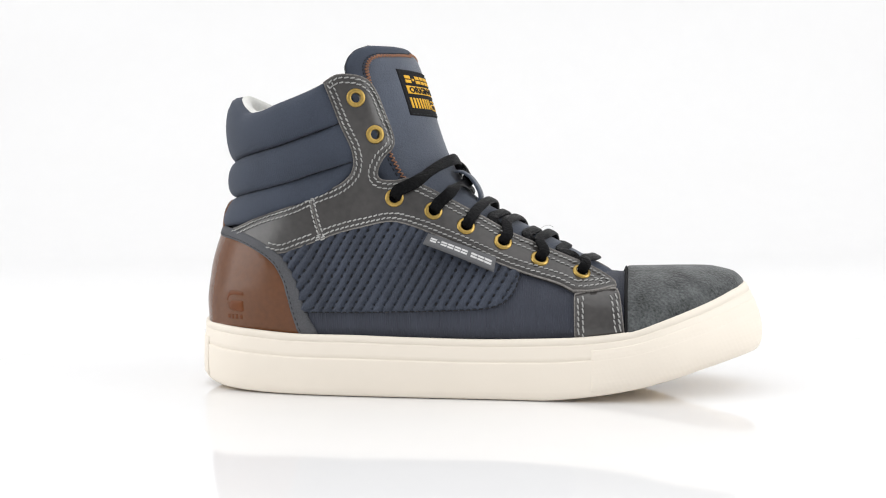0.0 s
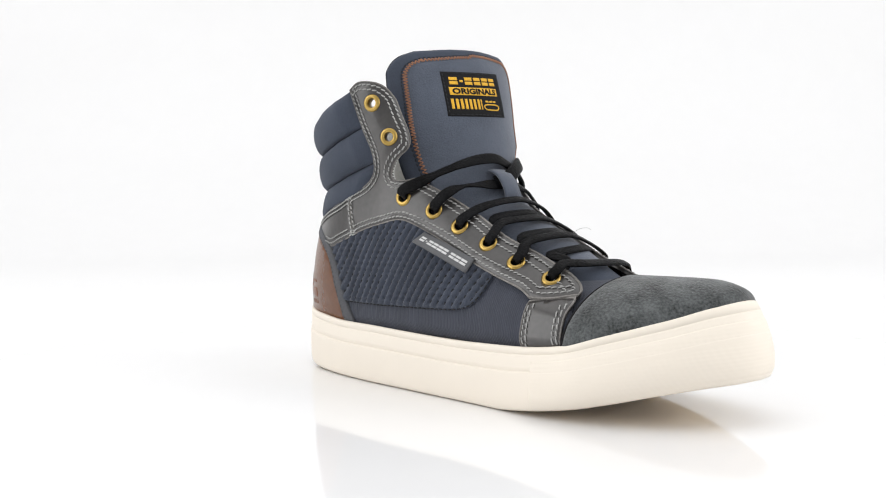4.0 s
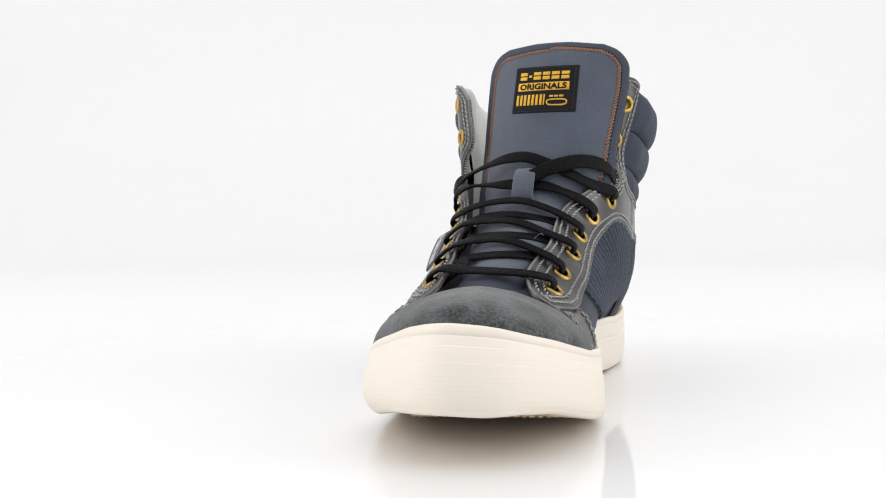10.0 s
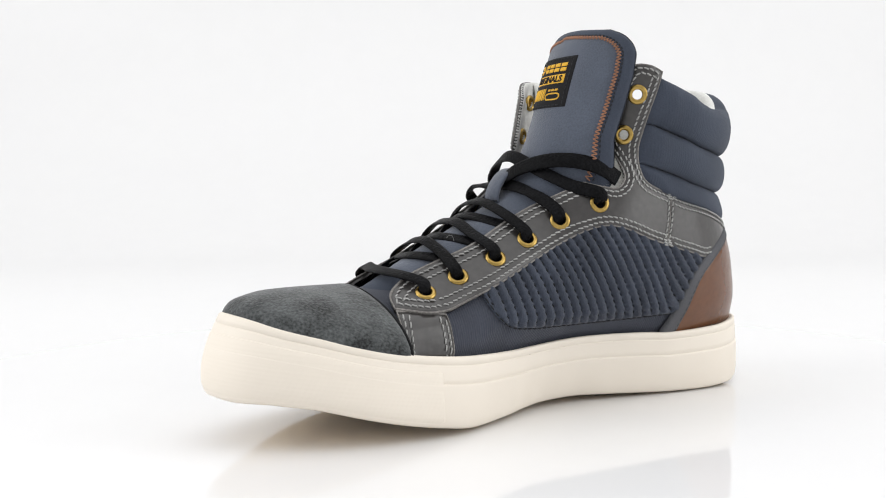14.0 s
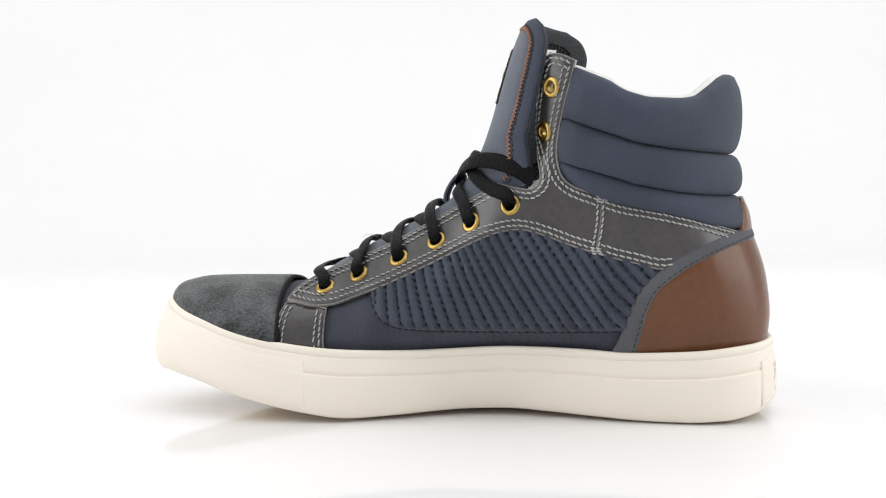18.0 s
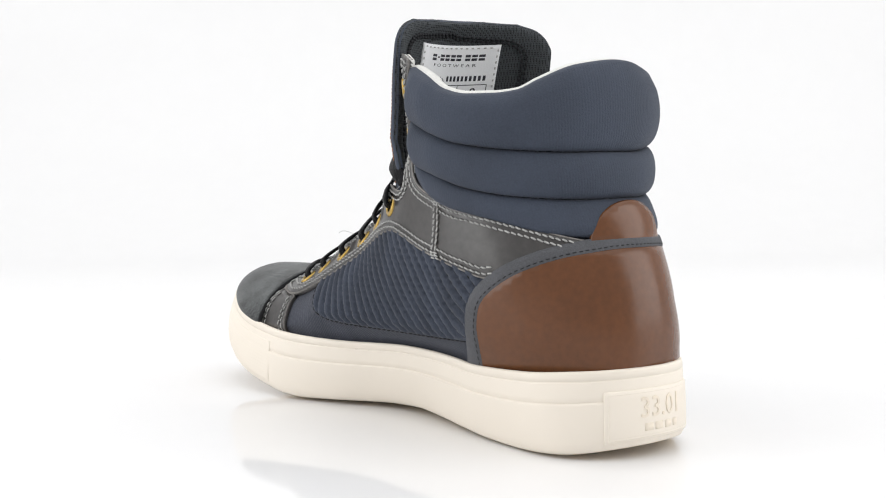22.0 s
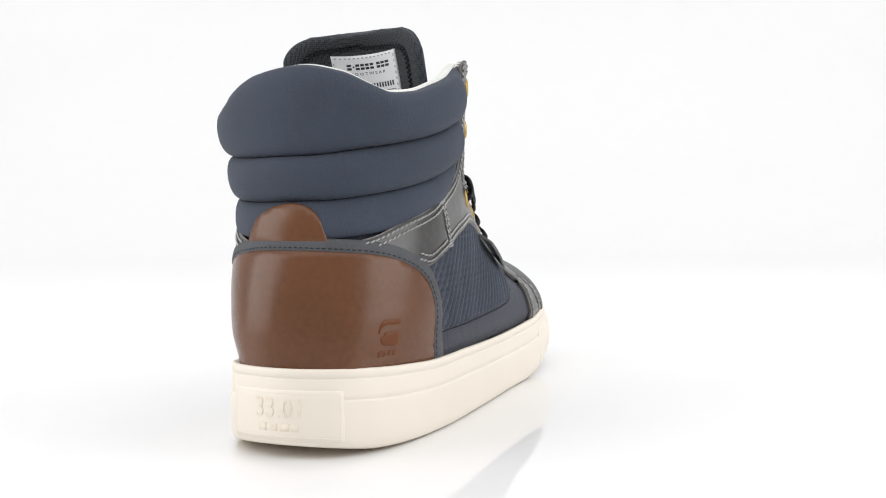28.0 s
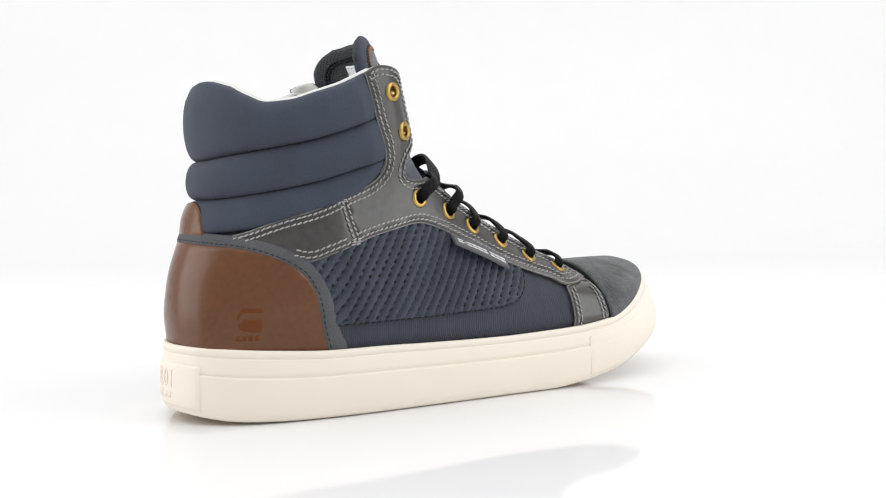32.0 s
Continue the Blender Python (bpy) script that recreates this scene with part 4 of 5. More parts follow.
def collar_roll(name, low, high, puff, label, rows=14, lip_over=False):
    """A padded roll between two creases, thinning out under the leather at both front ends."""
    f, g = by_length(low), by_length(high)
    if lip_over:
        prof = [(0.5 - 0.5 * math.cos(math.pi * k / rows), math.sin(math.pi * k / rows) ** 0.75) for k in range(int(rows * 0.8))]
        prof += [(0.955, 0.52), (0.985, 0.3), (1.0, 0.0), (1.0, -0.3), (0.985, -0.55), (0.965, -0.68)]
    else:
        prof = [(0.5 - 0.5 * math.cos(math.pi * k / rows), math.sin(math.pi * k / rows) ** 0.75) for k in range(rows + 1)]
    cols = 160
    verts, faces, lengths = [], [], []
    for c in range(cols + 1):
        t = c / cols
        for v, h in prof:
            za, zb = f(-60) + (g(-60) - f(-60)) * v, f(over(-60)) + (g(over(-60)) - f(over(-60))) * v
            a, b = FRONT[-1](za), over(FRONT[1](zb))
            u = a + (b - a) * t
            near = min(abs(u - a), abs(u - b))
            fade = min(1.0, max(0.0, near - 3.6) / 9.0) ** 0.7
            z = f(u) + (g(u) - f(u)) * v
            verts.append(on_wall(u, z, -1, 0.5 + puff * (h * fade if h > 0 else h)))
            lengths.append(u * 0.001)
    m = len(prof)
    for i in range(cols):
        for k in range(m - 1):
            faces.append((i * m + k, i * m + k + 1, (i + 1) * m + k + 1, (i + 1) * m + k))
    roll = part(name, verts, faces, COLLAR, shoe, label)
    roll.data.attributes.new("run", "FLOAT", "POINT").data.foreach_set("value", lengths)
    return roll


collar_roll("collar_roll", CREASE_LOW, CREASE_TWO, 3.7, "slate blue padded lower collar roll", rows=12)
collar_roll("collar_roll", CREASE_TWO, CREASE_ONE, 6.2, "slate blue padded middle collar roll")
upper_roll = collar_roll("collar_roll", CREASE_ONE, RIM_TOP, 7.0, "slate blue padded upper collar roll", rows=18, lip_over=True)
# black seams sunk in the creases
seams = []
for crease in (CREASE_LOW, CREASE_TWO, CREASE_ONE):
    g = by_length(crease)
    seams.append([np.array((u, g(u))) for u in np.linspace(crease[0][0] - 1.0, crease[-1][0] + 1.0, 120)])
stitch_row("crease_stitching", outer, seams[1:], 0.9, DARK_THREAD, upper_roll, length=3.2, gap=0.5, r=0.5, rise=0.15, label="black thread in the collar creases")
# white lining inside the collar
top_line = by_length(RIM_TOP)
verts, faces = [], []
us = np.linspace(-55.5, over(-55.5), 150)
prof = [(-0.6, -0.7), (-1.6, 0.5), (-3.2, 0.9), (-5.0, 0.2), (-6.4, -2.5), (-7.0, -7), (-6.0, -20), (-6.0, -48), (-7, -75)]
for u in us:
    for o, dz in prof:
        near = min(-55.5 - u, u - over(-55.5))
        verts.append(on_wall(u, top_line(u) + dz, -1, min(o, -0.5) * min(1.0, 0.35 + near / 10)))
m = len(prof)
for i in range(len(us) - 1):
    for k in range(m - 1):
        faces.append((i * m + k, i * m + k + 1, (i + 1) * m + k + 1, (i + 1) * m + k))
part("collar_lining", verts, faces, LINING, shoe, "white textile collar lining")
# inner shell that closes the shoe
verts, faces = [], []
us = np.linspace(60, over(60), 160)
for u in us:
    for z in (29, 40, 52, 64, 76, 88, 98, 106):
        uu = u if u > -165 else over(u)
        lim = float(np.interp(uu, [-60, -30, 0, 30, 60], [106, 98, 86, 72, 58]))
        verts.append(on_wall(u, min(z, lim), -1, -1.6))
m = 8
for i in range(len(us) - 1):
    for k in range(m - 1):
        faces.append((i * m + k, i * m + k + 1, (i + 1) * m + k + 1, (i + 1) * m + k))
part("inner_shell", verts, faces, NAVY, shoe, "navy inner textile shell")

# ---- tongue ----
SPINE = [(80, 55.0), (62, 64.4), (40, 76.4), (18, 87.4), (0, 97.8), (-9, 108.4), (-16, 121), (-21, 134), (-25, 147), (-30, 161.6), (-34.3, 172.0), (-38, 178.0)]
spine = np.array(run(SPINE, 2.0))
slen = np.concatenate([[0], np.cumsum(np.linalg.norm(np.diff(spine, axis=0), axis=1))])
T_END = slen[-1]
stan = np.gradient(spine, axis=0)
stan /= np.linalg.norm(stan, axis=1)[:, None]


def tongue(a, s, off):
    """Over the tongue: a across from its middle (towards the inner side), s up along it (mm)."""
    px, pz = np.interp(s, slen, spine[:, 0]), np.interp(s, slen, spine[:, 1])
    tx, tz = np.interp(s, slen, stan[:, 0]), np.interp(s, slen, stan[:, 1])
    nx, nz = tz, -tx
    up = s / T_END
    bend = float(np.interp(up, [0, 0.25, 0.45, 0.6, 0.8, 1.0], [32, 30, 26, 26, 21, 17]))
    mid = float(np.interp(up, [0, 0.45, 0.62, 1.0], [0.5, 1.0, 4.3, 7.0]))
    fore = float(np.interp(up, [0, 0.5, 0.7, 1.0], [0, 1, 5, 8]))
    k = (a - fore) / 37.0
    bend *= 1.0 if k < 0 else float(np.interp(up, [0.45, 0.57, 0.61, 0.69], [1.28, 1.65, 1.55, 1.05]))
    sag = bend * k * k
    slope = 2 * bend * k / 37.0
    ln = math.hypot(1, slope)
    y = mid + a * 0.99
    low = min(1.0, max(0.0, (0.72 - up) / 0.2))
    base = np.array([px - ((0.55 + 0.45 * nx) * (1 - low) + nx * low) * sag, y, pz + ((0.10 * up - 0.05) * (1 - low) - nz * low) * sag])
    nrm = np.array([nx / ln, slope / ln, nz / ln])
    return base + nrm * off


def tongue_outline(inset, s0=0.0):
    hw = [(s0, 14), (40, 17), (65, 20), (78, 23), (92, 29.5), (104, 36.8), (122, 39.4), (T_END - 22, 39.8), (T_END - 13, 38.6), (T_END - 6, 34.2), (T_END - 1.8, 27)]
    r = run([(w, s) for s, w in hw], 1.3)
    left = [np.array((-p[0] - 3.4 * min(1.0, max(0.0, min((p[1] - 8) / 20, (98 - p[1]) / 16))), p[1])) for p in r[::-1]]
    # the inner edge is cut narrower where the laces pull it in, and a little wider at the top
    r = [p + np.array((float(np.interp(p[1] / T_END, [0.42, 0.6, 0.85, 0.93, 0.97], [0.0, -3.4, 0.9, 0.9, 0.0])), 0)) for p in r]
    whole = chain(run([(-r[0][0], r[0][1]), (r[0][0], r[0][1])], 2), r, run([r[-1], (0, T_END + 1.0), left[0]], 2), left)
    if inset == 0:
        return whole
    t = np.roll(whole, -1, 0) - np.roll(whole, 1, 0)
    t /= np.linalg.norm(t, axis=1)[:, None]
    d = inset * np.interp(whole[:, 1], [60, 105], [0.3, 1]) * np.where(whole[:, 0] < 0, 1.12, 0.92)
    inner_line = whole + np.stack([-t[:, 1], t[:, 0]], 1) * d[:, None]
    return inner_line[clear(inner_line, whole) > d * 0.93]


rim_poly = tongue_outline(0)
tng = panel("tongue", tongue, rim_poly, -2.6, 2.8, NEOPRENE, shoe, "padded slate blue tongue standing above the collar", step=2.6, edge=3.0, sink=0.6, low=0.1)
panel("tongue_back", lambda a, s, o: tongue(a, s, -2.7 - o), tongue_outline(0, 60), 0, 1.9, MESH, tng, "black spacer mesh on the tongue's back", step=2.6, edge=2.6, sink=1.2, low=0.05)
face_poly = tongue_outline(6.4, 24)
panel("tongue_face", tongue, face_poly, 0.1, 0.5, PALE_NEO, tng, "pale slate blue tongue face", step=3.2, edge=0.5, sink=0.6)
fp = np.array([p for p in face_poly if p[1] > float(np.interp(111.0, spine[:, 1], slen))])
k0 = int(np.argmax(np.where(fp[:, 0] > 0, -fp[:, 1], -1e9)))
fp = np.roll(fp, -k0, 0)
stitch_row("zigzag_stitching", tongue, [list(fp)], 0.75, ORANGE, tng, length=0.75, gap=0.05, r=0.3, rise=0.2, zig=0.85)
stitch_row("edge_stitching", tongue, [list(shifted(list(fp), -1.5))], 0.25, DARK_THREAD, tng, length=1.3, gap=0.7, r=0.3, rise=0.15)
stitch_row("zigzag_stitching", lambda a, s, o: tongue(a, s, -4.7 - o), [list(fp), list(shifted(list(fp), 1.5))], 0.3, DARK_THREAD, tng, length=1.7, gap=0.5, r=0.6, rise=0.25)

# woven patch on the tongue: black with yellow bars, one word and a ring
def box_poly(u0, v0, u1, v1, step=1.5):
    return chain(run([(u0, v0), (u1, v0)], step), run([(u1, v0), (u1, v1)], step), run([(u1, v1), (u0, v1)], step), run([(u0, v1), (u0, v0)], step))


def at_height(z):
    return float(np.interp(z, spine[:, 1], slen))


P0, P1 = at_height(140.5), at_height(164.5)
patch = panel("tongue_patch", tongue, box_poly(-18.2, P0, 16.2, P1), 0.65, 0.3, BLACK, tng, "black woven patch with yellow lettering", step=2.5, edge=0.4, sink=0.4)
for u0, u1 in ((-14.9, -10.9), (-9.9, -8.2), (-7.2, -3.2), (-2.2, 1.6), (2.6, 6.6), (7.6, 11.6)):
    for lo, hi in (((4.8, 6.0),) if u1 - u0 < 2 else ((3.2, 5.0), (5.6, 7.4))):
        panel("woven_bar", tongue, box_poly(u0, P1 - hi, u1, P1 - lo, 0.9), 0.95, 0.25, YELLOW, patch, "yellow woven bar", step=2, edge=0.25, sink=0.2)
word = panel("word_bar", tongue, box_poly(-15.6, P1 - 13.4, 12.0, P1 - 9.0), 0.95, 0.22, YELLOW, patch, "yellow woven bar behind a word", step=2.5, edge=0.25, sink=0.2)
lettering("word", "ORIGINALS", tongue, -1.8, P1 - 12.75, 3.1, 1.2, BLACK, word, raise_by=0.15, middle=True, stretch=1.12, bold=0.035, label="black woven capitals")
for u0 in (-15.8, -13.6, -11.4, -9.2, -7.0, -4.8, -2.6, -0.6):
    panel("woven_bar", tongue, box_poly(u0, P1 - 21.3, u0 + (1.3 if u0 < -1 else 0.7), P1 - 15.6, 0.9), 0.95, 0.25, YELLOW, patch, "narrow yellow woven bar", step=2, edge=0.2, sink=0.2)
for u0 in (2.4, 5.0, 7.6):
    panel("woven_bar", tongue, box_poly(u0, P1 - 17.2, u0 + 2.0, P1 - 16.2, 0.8), 0.95, 0.15, YELLOW, patch, "thin yellow woven bar", step=2, edge=0.15, sink=0.2)
oval = run([(2.6, P1 - 21.4), (9.8, P1 - 21.4), (11.4, P1 - 20.0), (9.8, P1 - 18.6), (2.6, P1 - 18.6), (1.2, P1 - 20.0), (2.6, P1 - 21.4)], 0.7)
strip("woven_ring", tongue, oval, 0.7, 0.22, 0.95, YELLOW, patch, "yellow woven oval ring")
stitch_row("patch_stitching", tongue, [[p for p in (np.array(q) for q in ((-17.3, P0 + 0.9), (14.3, P0 + 0.9)))], [np.array((14.3, P0 + 0.9)), np.array((14.3, P1 - 0.9))],
                                       [np.array((14.3, P1 - 0.9)), np.array((-17.3, P1 - 0.9))], [np.array((-17.3, P1 - 0.9)), np.array((-17.3, P0 + 0.9))]], 0.98, DARK_THREAD, patch, length=1.8, gap=0.5, r=0.28, rise=0.1)

# white size label on the tongue's back, read from behind
def tongue_rear(a, s, off):
    return tongue(-a, s, -4.7 - off)


L1 = at_height(168.6)
L0 = L1 - 28.0
size_label = panel("size_label", tongue_rear, box_poly(-19.6, L0, 22.8, L1), 0.3, 0.4, LABEL, tng, "white satin size label with grey print", step=2.5, edge=0.3, sink=0.5)
for a, w in ((-10.2, 2.8), (-6.6, 1.2), (-4.8, 2.6), (-1.6, 2.6), (1.6, 2.6), (4.8, 2.6), (9.4, 2.6), (12.6, 2.6), (15.8, 2.8)):
    for lo, hi in (((5.2, 5.9),) if w < 2 else ((4.2, 5.4), (5.9, 7.1))):
        panel("printed_bar", tongue_rear, box_poly(a - 1.4, L1 - hi, a - 1.4 + w, L1 - lo, 0.8), 0.7, 0.05, INK, size_label, "dark printed bar", step=2, edge=0.15, sink=0.1)
lettering("printed_word", "F O O T W E A R", tongue_rear, 1.8, L1 - 9.9, 1.4, 0.72, INK, size_label, raise_by=0.05, middle=True, stretch=1.6)
lettering("printed_word", "STYLE No.", tongue_rear, -14.6, L1 - 16.6, 2.2, 0.72, INK, size_label, raise_by=0.05, stretch=0.92)
for a in np.arange(-0.4, 18.6, 2.0):
    panel("printed_bar", tongue_rear, box_poly(a, L1 - 16.6, a + 1.2, L1 - 14.2, 0.8), 0.7, 0.05, INK, size_label, "grey printed bar", step=2, edge=0.15, sink=0.1)
for u0, u1, words, num in ((-16.8, -4.8, "EUR", "42"), (-4.8, 6.4, "UK", "8"), (6.4, 19.6, "US", "9")):
    strip("printed_box", tongue_rear, run([(u0, L1 - 25.6), (u1, L1 - 25.6)], 1) + run([(u1, L1 - 25.6), (u1, L1 - 18.4)], 1)[1:] + run([(u1, L1 - 18.4), (u0, L1 - 18.4)], 1)[1:] + run([(u0, L1 - 18.4), (u0, L1 - 25.6)], 1)[1:], 0.34, 0.06, 0.72, INK, size_label)
    lettering("printed_word", words, tongue_rear, u0 + 1.3, L1 - 23.4, 2.6, 0.72, INK, size_label, raise_by=0.05, stretch=0.86)
    lettering("printed_number", num, tongue_rear, u0 + (7.2 if len(words) > 2 else 6.2), L1 - 23.8, 4.0, 0.72, INK, size_label, raise_by=0.05, bold=0.01)
stitch_row("label_stitching", tongue_rear, [[np.array((-18.7, L0)), np.array((-18.7, L1 - 1.2))], [np.array((-18.7, L1 - 1.2)), np.array((21.9, L1 - 1.2))], [np.array((21.9, L1 - 1.2)), np.array((21.9, L0))]], 0.75, THREAD, size_label, length=1.2, gap=1.6, r=0.3, rise=0.1)

# fabric loop that holds the laces to the tongue
verts, faces = [], []
loop_path = np.array(run([(1.6, 95.0), (3.2, 98.2), (1.8, 103), (-1.8, 108.2), (-6.2, 111.2), (-10.0, 111.6)], 1.2))
for i, (x, z) in enumerate(loop_path):
    t = loop_path[min(i + 1, len(loop_path) - 1)] - loop_path[max(i - 1, 0)]
    t /= np.linalg.norm(t)
    nx, nz = t[1], -t[0]
    w = 5.6 - 0.35 * math.sin(math.pi * i / (len(loop_path) - 1))
    for y, h in ((-w, -0.7), (-w, 0.3), (-w + 0.7, 0.75), (0, 0.95), (w - 0.7, 0.75), (w, 0.3), (w, -0.7)):
        verts.append((x + nx * h, 0.4 + y, z + nz * h))
for i in range(len(loop_path) - 1):
    for j in range(7):
        faces.append((i * 7 + j, (i + 1) * 7 + j, (i + 1) * 7 + (j + 1) % 7, i * 7 + (j + 1) % 7))
lace_loop = part("lace_loop", verts, faces, PALE_NEO, tng, "slate blue fabric loop holding the laces")
verts, faces = [], []
for y in np.arange(-4.6, 4.8, 2.3):
    thread(verts, faces, np.array((4.0, y, 97.0)), np.array((4.0, y + 1.6, 97.0)), np.array((0.85, 0, 0.5)), 0.3, 0.4)
part("loop_stitching", verts, faces, DARK_THREAD, lace_loop)

# ---- laces ----
def hole(side, k, off):
    u, z = SIDES[side]["holes"][k]
    return on_wall(u, z, side, off)


def out_of(side, k):
    """A lace leaves an eyelet: from inside the hole over its upper edge towards the throat."""
    u, z = SIDES[side]["holes"][k]
    n = normal(u, z, side)
    up = on_wall(u + (1.0 if side > 0 else 3.4), z + 6.0, side, 2.0) - on_wall(u, z, side, 2.0)
    up /= np.linalg.norm(up)
    c = wall(u, z, side)
    return [c - n * 1.5 - up * 0.5, c + n * 3.8 + up * 0.8, c + n * 5.2 + up * 4.2], [n, n, n]


def lace(a, ka, b, kb, mids, ups, label="black waxed flat lace", width=5.5, thick=1.7):
    p0, n0 = out_of(a, ka)
    if b is None:
        pts, nn = p0 + [np.array(m, float) for m in mids], n0 + [np.array(m, float) for m in ups]
    else:
        p1, n1 = out_of(b, kb)
        pts, nn = p0 + [np.array(m, float) for m in mids] + p1[::-1], n0 + [np.array(m, float) for m in ups] + n1[::-1]
    return band("lace", pts, nn, width, thick, LACE, shoe, label)


UP = (0.45, 0, 0.9)
# over-and-over strands, toe to ankle
lace(-1, 7, 1, 7, [(58.6, -22, 67.6), (62.0, -10, 67.4), (63.0, 4, 67.0), (61.0, 18, 66.0)], [(0.4, -0.5, 0.8), UP, UP, (0.4, 0.3, 0.9)])
lace(-1, 6, 1, 6, [(36.0, -23, 77.0), (38.5, -12, 79.2), (40.5, 2, 79.6), (40.6, 16, 75.0)], [(0.3, -0.6, 0.8), UP, UP, (0.4, 0.4, 0.9)])
lace(-1, 5, 1, 5, [(19.6, -24, 86.0), (21.5, -12, 87.6), (23.5, 2, 87.4), (24.0, 16, 82.6)], [(0.3, -0.6, 0.8), UP, UP, (0.4, 0.4, 0.9)])
lace(-1, 4, 1, 4, [(5.6, -25, 93.2), (8.0, -12, 96.2), (9.4, 2, 96.6), (8.2, 17, 91.8)], [(0.3, -0.6, 0.8), UP, UP, (0.4, 0.4, 0.9)])
# slanting strands beneath them
for k, (a, b, c) in enumerate((((46, -17, 71.0), (48, 2, 73.4), (40, 17, 72.0)), ((29, -18, 79.6), (32.5, 1, 81.4), (24, 17, 79.0)), ((12, -20, 88.4), (16.5, 0, 90.4), (8, 18, 86.4)))):
    lo = [on_wall(*SIDES[-1]["holes"][7 - k], -1, -2.5), on_wall(SIDES[-1]["holes"][7 - k][0] - 3, SIDES[-1]["holes"][7 - k][1] + 9, -1, -1.0)]
    hi = [on_wall(SIDES[1]["holes"][6 - k][0] + 2, SIDES[1]["holes"][6 - k][1] + 7, 1, -1.0), on_wall(*SIDES[1]["holes"][6 - k], 1, -2.5)]
    band("lace", lo + [np.array(a, float), np.array(b, float), np.array(c, float)] + hi, [(0.3, -0.8, 0.5), (0.3, -0.6, 0.7), (0.4, -0.3, 0.9), UP, (0.4, 0.3, 0.9), (0.3, 0.6, 0.7), (0.3, 0.8, 0.5)], 5.8, 1.5, LACE, shoe, "black waxed flat lace")
# upper strands lie on the tongue: through the loop, over it, and the free end on the inner side
lace(-1, 3, 1, 3, [(-7.6, -36.0, 100.4), (-5.8, -27.5, 103.8), (-4.0, -9, 104.6), (-3.4, 3, 104.6), (-4.6, 15, 102.4), (-8.4, 26, 97.4)], [(-0.1, -0.8, 0.6), (0.2, -0.5, 0.8), (0.8, -0.2, 0.6), (0.85, 0, 0.5), (0.7, 0.4, 0.6), (0.3, 0.6, 0.7)], width=6.0)
lace(-1, 2, 1, 2, [(-23.8, -39.6, 106.3), (-19.0, -30.4, 110.9), (-14.4, -20, 115.0), (-10.5, -10, 117.6), (-9, 0, 118.0), (-10.0, 10, 114.6), (-13.0, 21, 109.6), (-21.0, 31.5, 103.6)],
     [(-0.1, -0.9, 0.4), (0.1, -0.8, 0.6), (0.5, -0.5, 0.6), (0.8, -0.2, 0.5), (0.85, 0, 0.5), (0.8, 0.2, 0.5), (0.6, 0.6, 0.5), (0.3, 0.8, 0.4)], width=6.2)
pts = [(-4.0, -4, 106.0), (-3.5, 4, 108.6), (-6.0, 11, 112.0), (-11.6, 19.6, 114.8), (-18.6, 27, 115.6), (-27.0, 33.4, 114.2), (-35.0, 37.4, 111.0), (-42.0, 38.4, 106.6)]
ups = [(0.85, 0, 0.5), (0.8, 0.2, 0.5), (0.7, 0.5, 0.5), (0.6, 0.7, 0.45), (0.5, 0.8, 0.4), (0.35, 0.9, 0.3), (0.25, 1, 0.2), (0.2, 1, 0.1)]
band("lace_end", pts, ups, 7.4, 1.9, LACE, shoe, "end of the black lace tucked behind the inner eyestay")
# frayed thread end at the lowest strands
band("loose_thread", [(32, 13, 79.5), (34.5, 16, 81.8), (37.5, 18, 82.4), (39.5, 19, 81.4)], [(0, 0, 1)] * 4, 0.16, 0.16, THREAD, shoe, "loose pale thread")

# ---- grey satin tag that stands out from the outer eyestay ----
def tag_face(u, v, off):
    """u along the tag, v down from its sewn edge."""
    t = (u + 18.0) / 33.0
    a, b = on_wall(-18.0, 79.6, -1, 3.0), on_wall(15.4, 66.6, -1, 3.0)
    down_a, down_b = np.array((-1.2, -7.4, -4.4)), np.array((-0.6, -5.0, -5.6))
    p = a * (1 - t) + b * t
    d = down_a * (1 - t) + down_b * t
    d /= np.linalg.norm(d)
    along = (b - a) / np.linalg.norm(b - a)
    n = np.cross(along, d)
    n = n if n[1] < 0 else -n
    return p + d * v + n * (off + 0.5 * math.sin(math.pi * t))


tag = panel("side_tag", tag_face, box_poly(-18, -1.0, 15, 7.4), 0.0, 0.7, TAG, stays[-1], "grey satin side tag with white print", step=2.5, edge=0.4, sink=0.6)
for u0, w in ((-15.8, 2.9), (-12.3, 0.9), (-10.8, 2.8), (-7.6, 2.8), (-4.4, 2.9), (-1.2, 2.9), (3.4, 2.9), (6.6, 2.9), (9.8, 3.4)):
    if w < 1:
        panel("printed_bar", tag_face, box_poly(u0, 3.2, u0 + w, 4.0, 0.6), 0.72, 0.08, WHITE, tag, "white printed dot", step=2, edge=0.2, sink=0.1)
        continue
    for lo, hi in ((2.0, 3.2), (3.8, 5.0)):
        panel("printed_bar", tag_face, box_poly(u0, lo, u0 + w, hi, 0.8), 0.72, 0.08, WHITE, tag, "white printed bar", step=2, edge=0.2, sink=0.1)

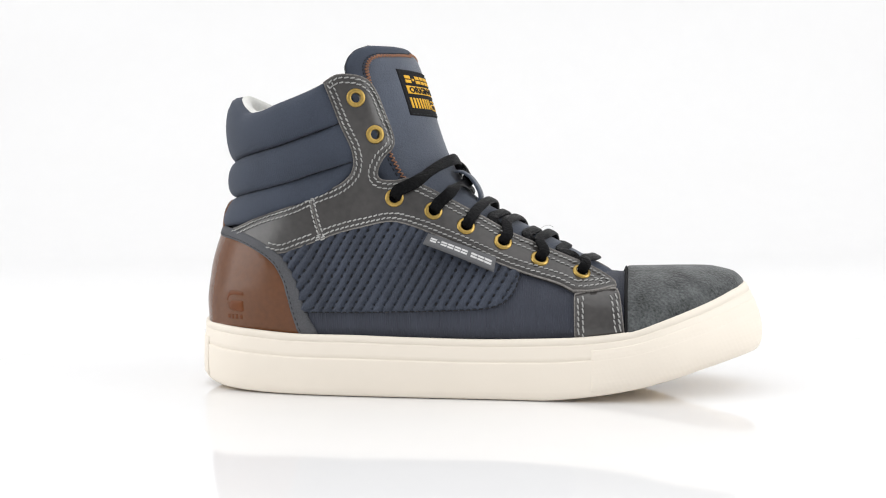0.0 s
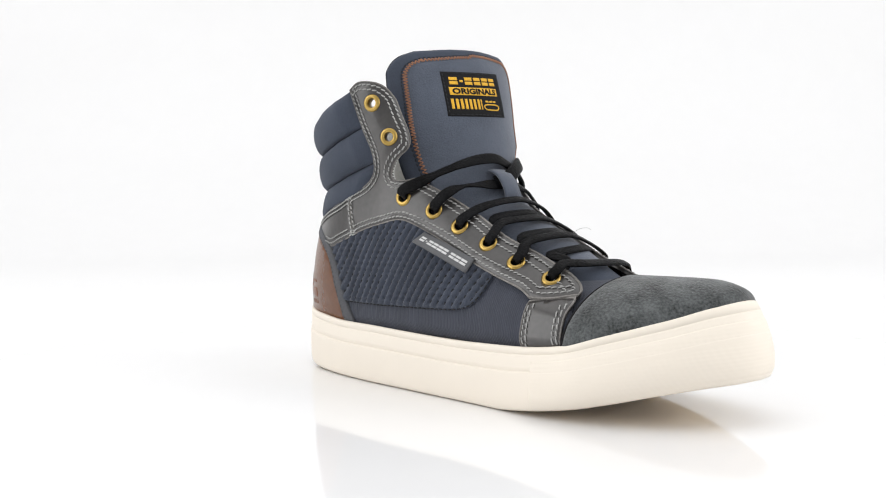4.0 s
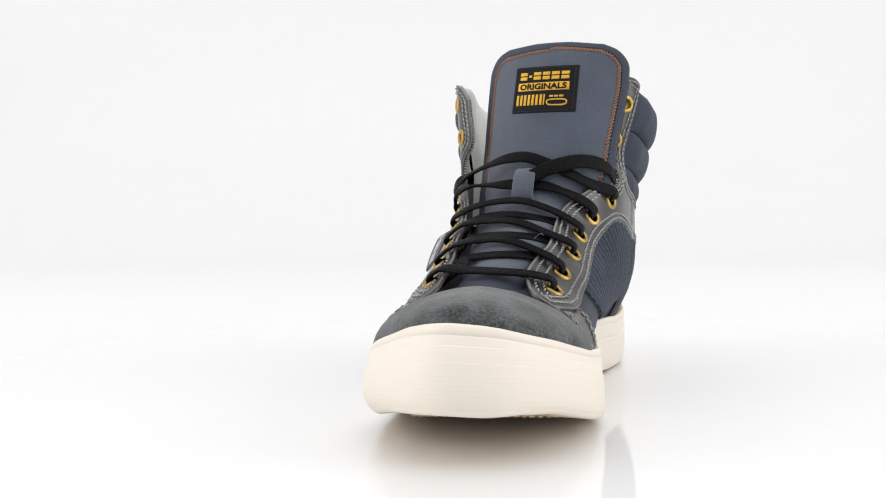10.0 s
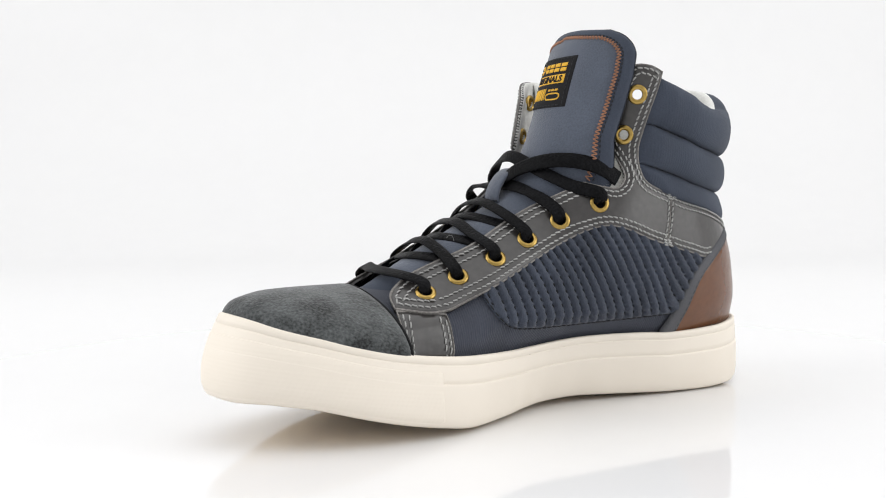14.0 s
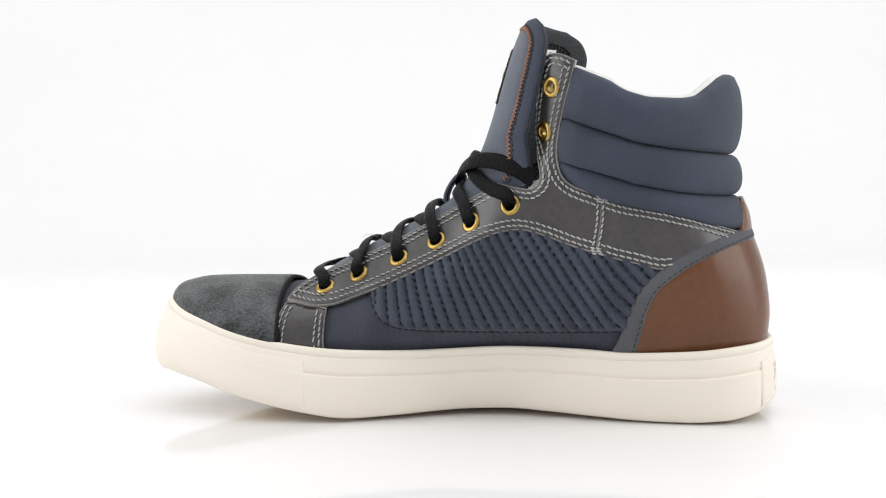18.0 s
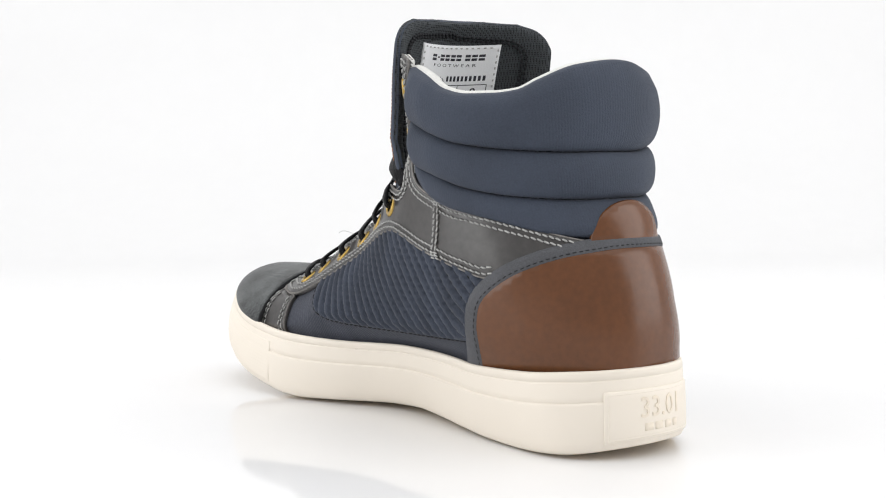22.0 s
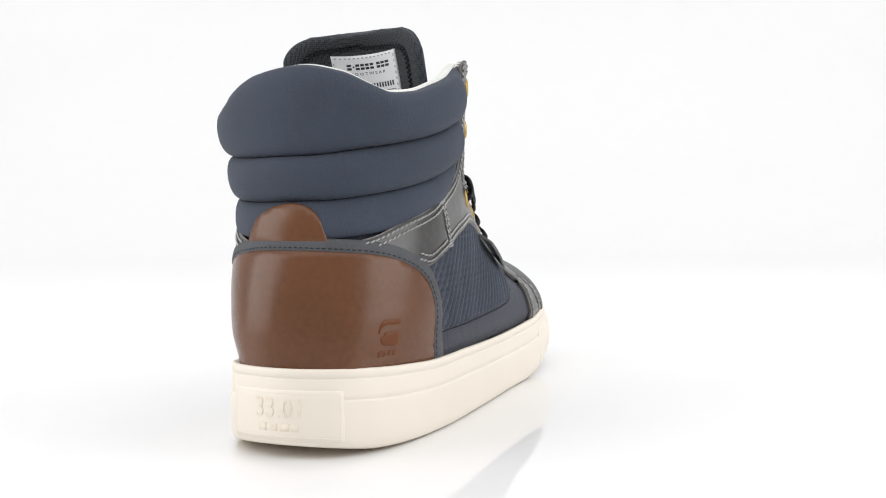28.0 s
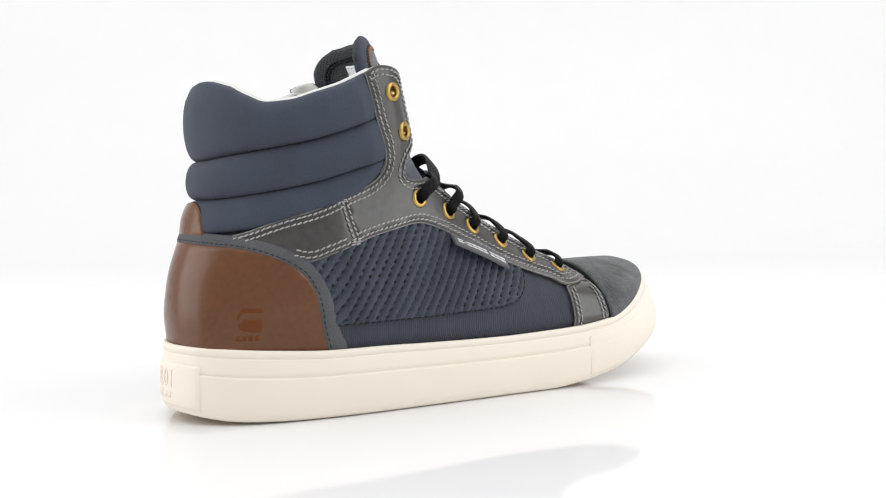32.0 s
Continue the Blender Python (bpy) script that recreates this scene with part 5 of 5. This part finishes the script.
# ---- raised patch on the sole's heel and bumper over its toe ----
heel_patch = panel("heel_patch", sole_mm, box_poly(-25.5, 2.6, 26.0, 21.4, 2.0), 0.1, 0.55, SOLE, sole, "raised cream rubber heel patch", step=3, edge=0.5, sink=0.5)
strip("patch_frame", sole_mm, run([(-24, 4.0), (24.5, 4.0)], 2) + run([(24.5, 4.0), (24.5, 20.2)], 2)[1:] + run([(24.5, 20.2), (-24, 20.2)], 2)[1:] + run([(-24, 20.2), (-24, 4.0)], 2)[1:], 0.5, 0.25, 0.45, SOLE, heel_patch, "raised frame line")
lettering("moulded_number", "33.01", sole_mm, -1.0, 11.0, 7.6, 0.62, NUMBER_SHADE, heel_patch, raise_by=0.35, middle=True, stretch=0.92, label="moulded numerals tinted darker for the shade of their relief")
for s0, s1 in ((-9, -5.2), (-4.2, -0.4), (0.8, 4.6), (5.6, 8.4)):
    panel("moulded_bar", sole_mm, box_poly(s0, 6.0, s1, 8.8, 1.2), 0.62, 0.3, NUMBER_SHADE, heel_patch, "small moulded bar tinted darker for the shade of its relief", step=2, edge=0.2, sink=0.2)
# s where the outline reaches a given x on either side
def s_at(x, side):
    best = [plen[i] for i in range(len(plan)) if plan[i][1] * side > 0 and abs(plan[i][0] - x) < 1.6]
    return best[0]


S0, S1 = s_at(62, -1), s_at(58, 1)
bumper = panel("toe_bumper", sole_mm, box_poly(S0, 1.6, S1, 22.6, 2.0), 0.0, 0.25, BUMPER, sole, "fine-ribbed cream rubber toe bumper", step=3, edge=0.5, sink=0.5)


# ---- studio: turntable and backdrop ----
def disc(name, radius, z0, z1, mat):
    verts, faces = [(0, 0, z1)], []
    prof = [(radius - 0.03, z1), (radius - 0.0008, z1), (radius, z1 - 0.0006), (radius, z0)]
    n = 160
    for r, z in prof:
        verts += [(r * math.cos(2 * math.pi * k / n), r * math.sin(2 * math.pi * k / n), z) for k in range(n)]
    faces += [(0, 1 + k, 1 + (k + 1) % n) for k in range(n)]
    for j in range(len(prof) - 1):
        for k in range(n):
            faces.append((1 + j * n + k, 1 + (j + 1) * n + k, 1 + (j + 1) * n + (k + 1) % n, 1 + j * n + (k + 1) % n))
    return part(name, verts, faces, mat, unit=1.0, flat=True)


table = tagged(new("turntable"), "round glossy white turntable under the sneaker", "turntable")
disc("top_plate", 0.314, -0.0025, 0.0, ACRYLIC).parent = table
disc("base_ring", 0.3155, -0.0030, -0.0011, ACRYLIC).parent = table
verts, faces = [], []
prof = [(-2.0, -0.0016), (0.9, -0.0016)] + [(0.9 + 0.5 * math.sin(math.pi / 2 * k / 12), -0.0016 + 0.5 * (1 - math.cos(math.pi / 2 * k / 12))) for k in range(1, 13)] + [(1.4, 2.2)]
for y, z in prof:
    verts += [(-2.6, y, z), (2.6, y, z)]
faces = [(2 * i, 2 * i + 1, 2 * i + 3, 2 * i + 2) for i in range(len(prof) - 1)]
tagged(part("backdrop", verts, faces, PAPER, unit=1.0), "seamless white paper backdrop sweeping up behind the turntable", kind="structure")


def motions():
    walk(shoe, [(t, pose(0, 0, 0, 0, 0, a) @ STAND) for t, a in TURN])
    walk(table, [(t, pose(0, 0, 0, 0, 0, a)) for t, a in TURN])


motions()
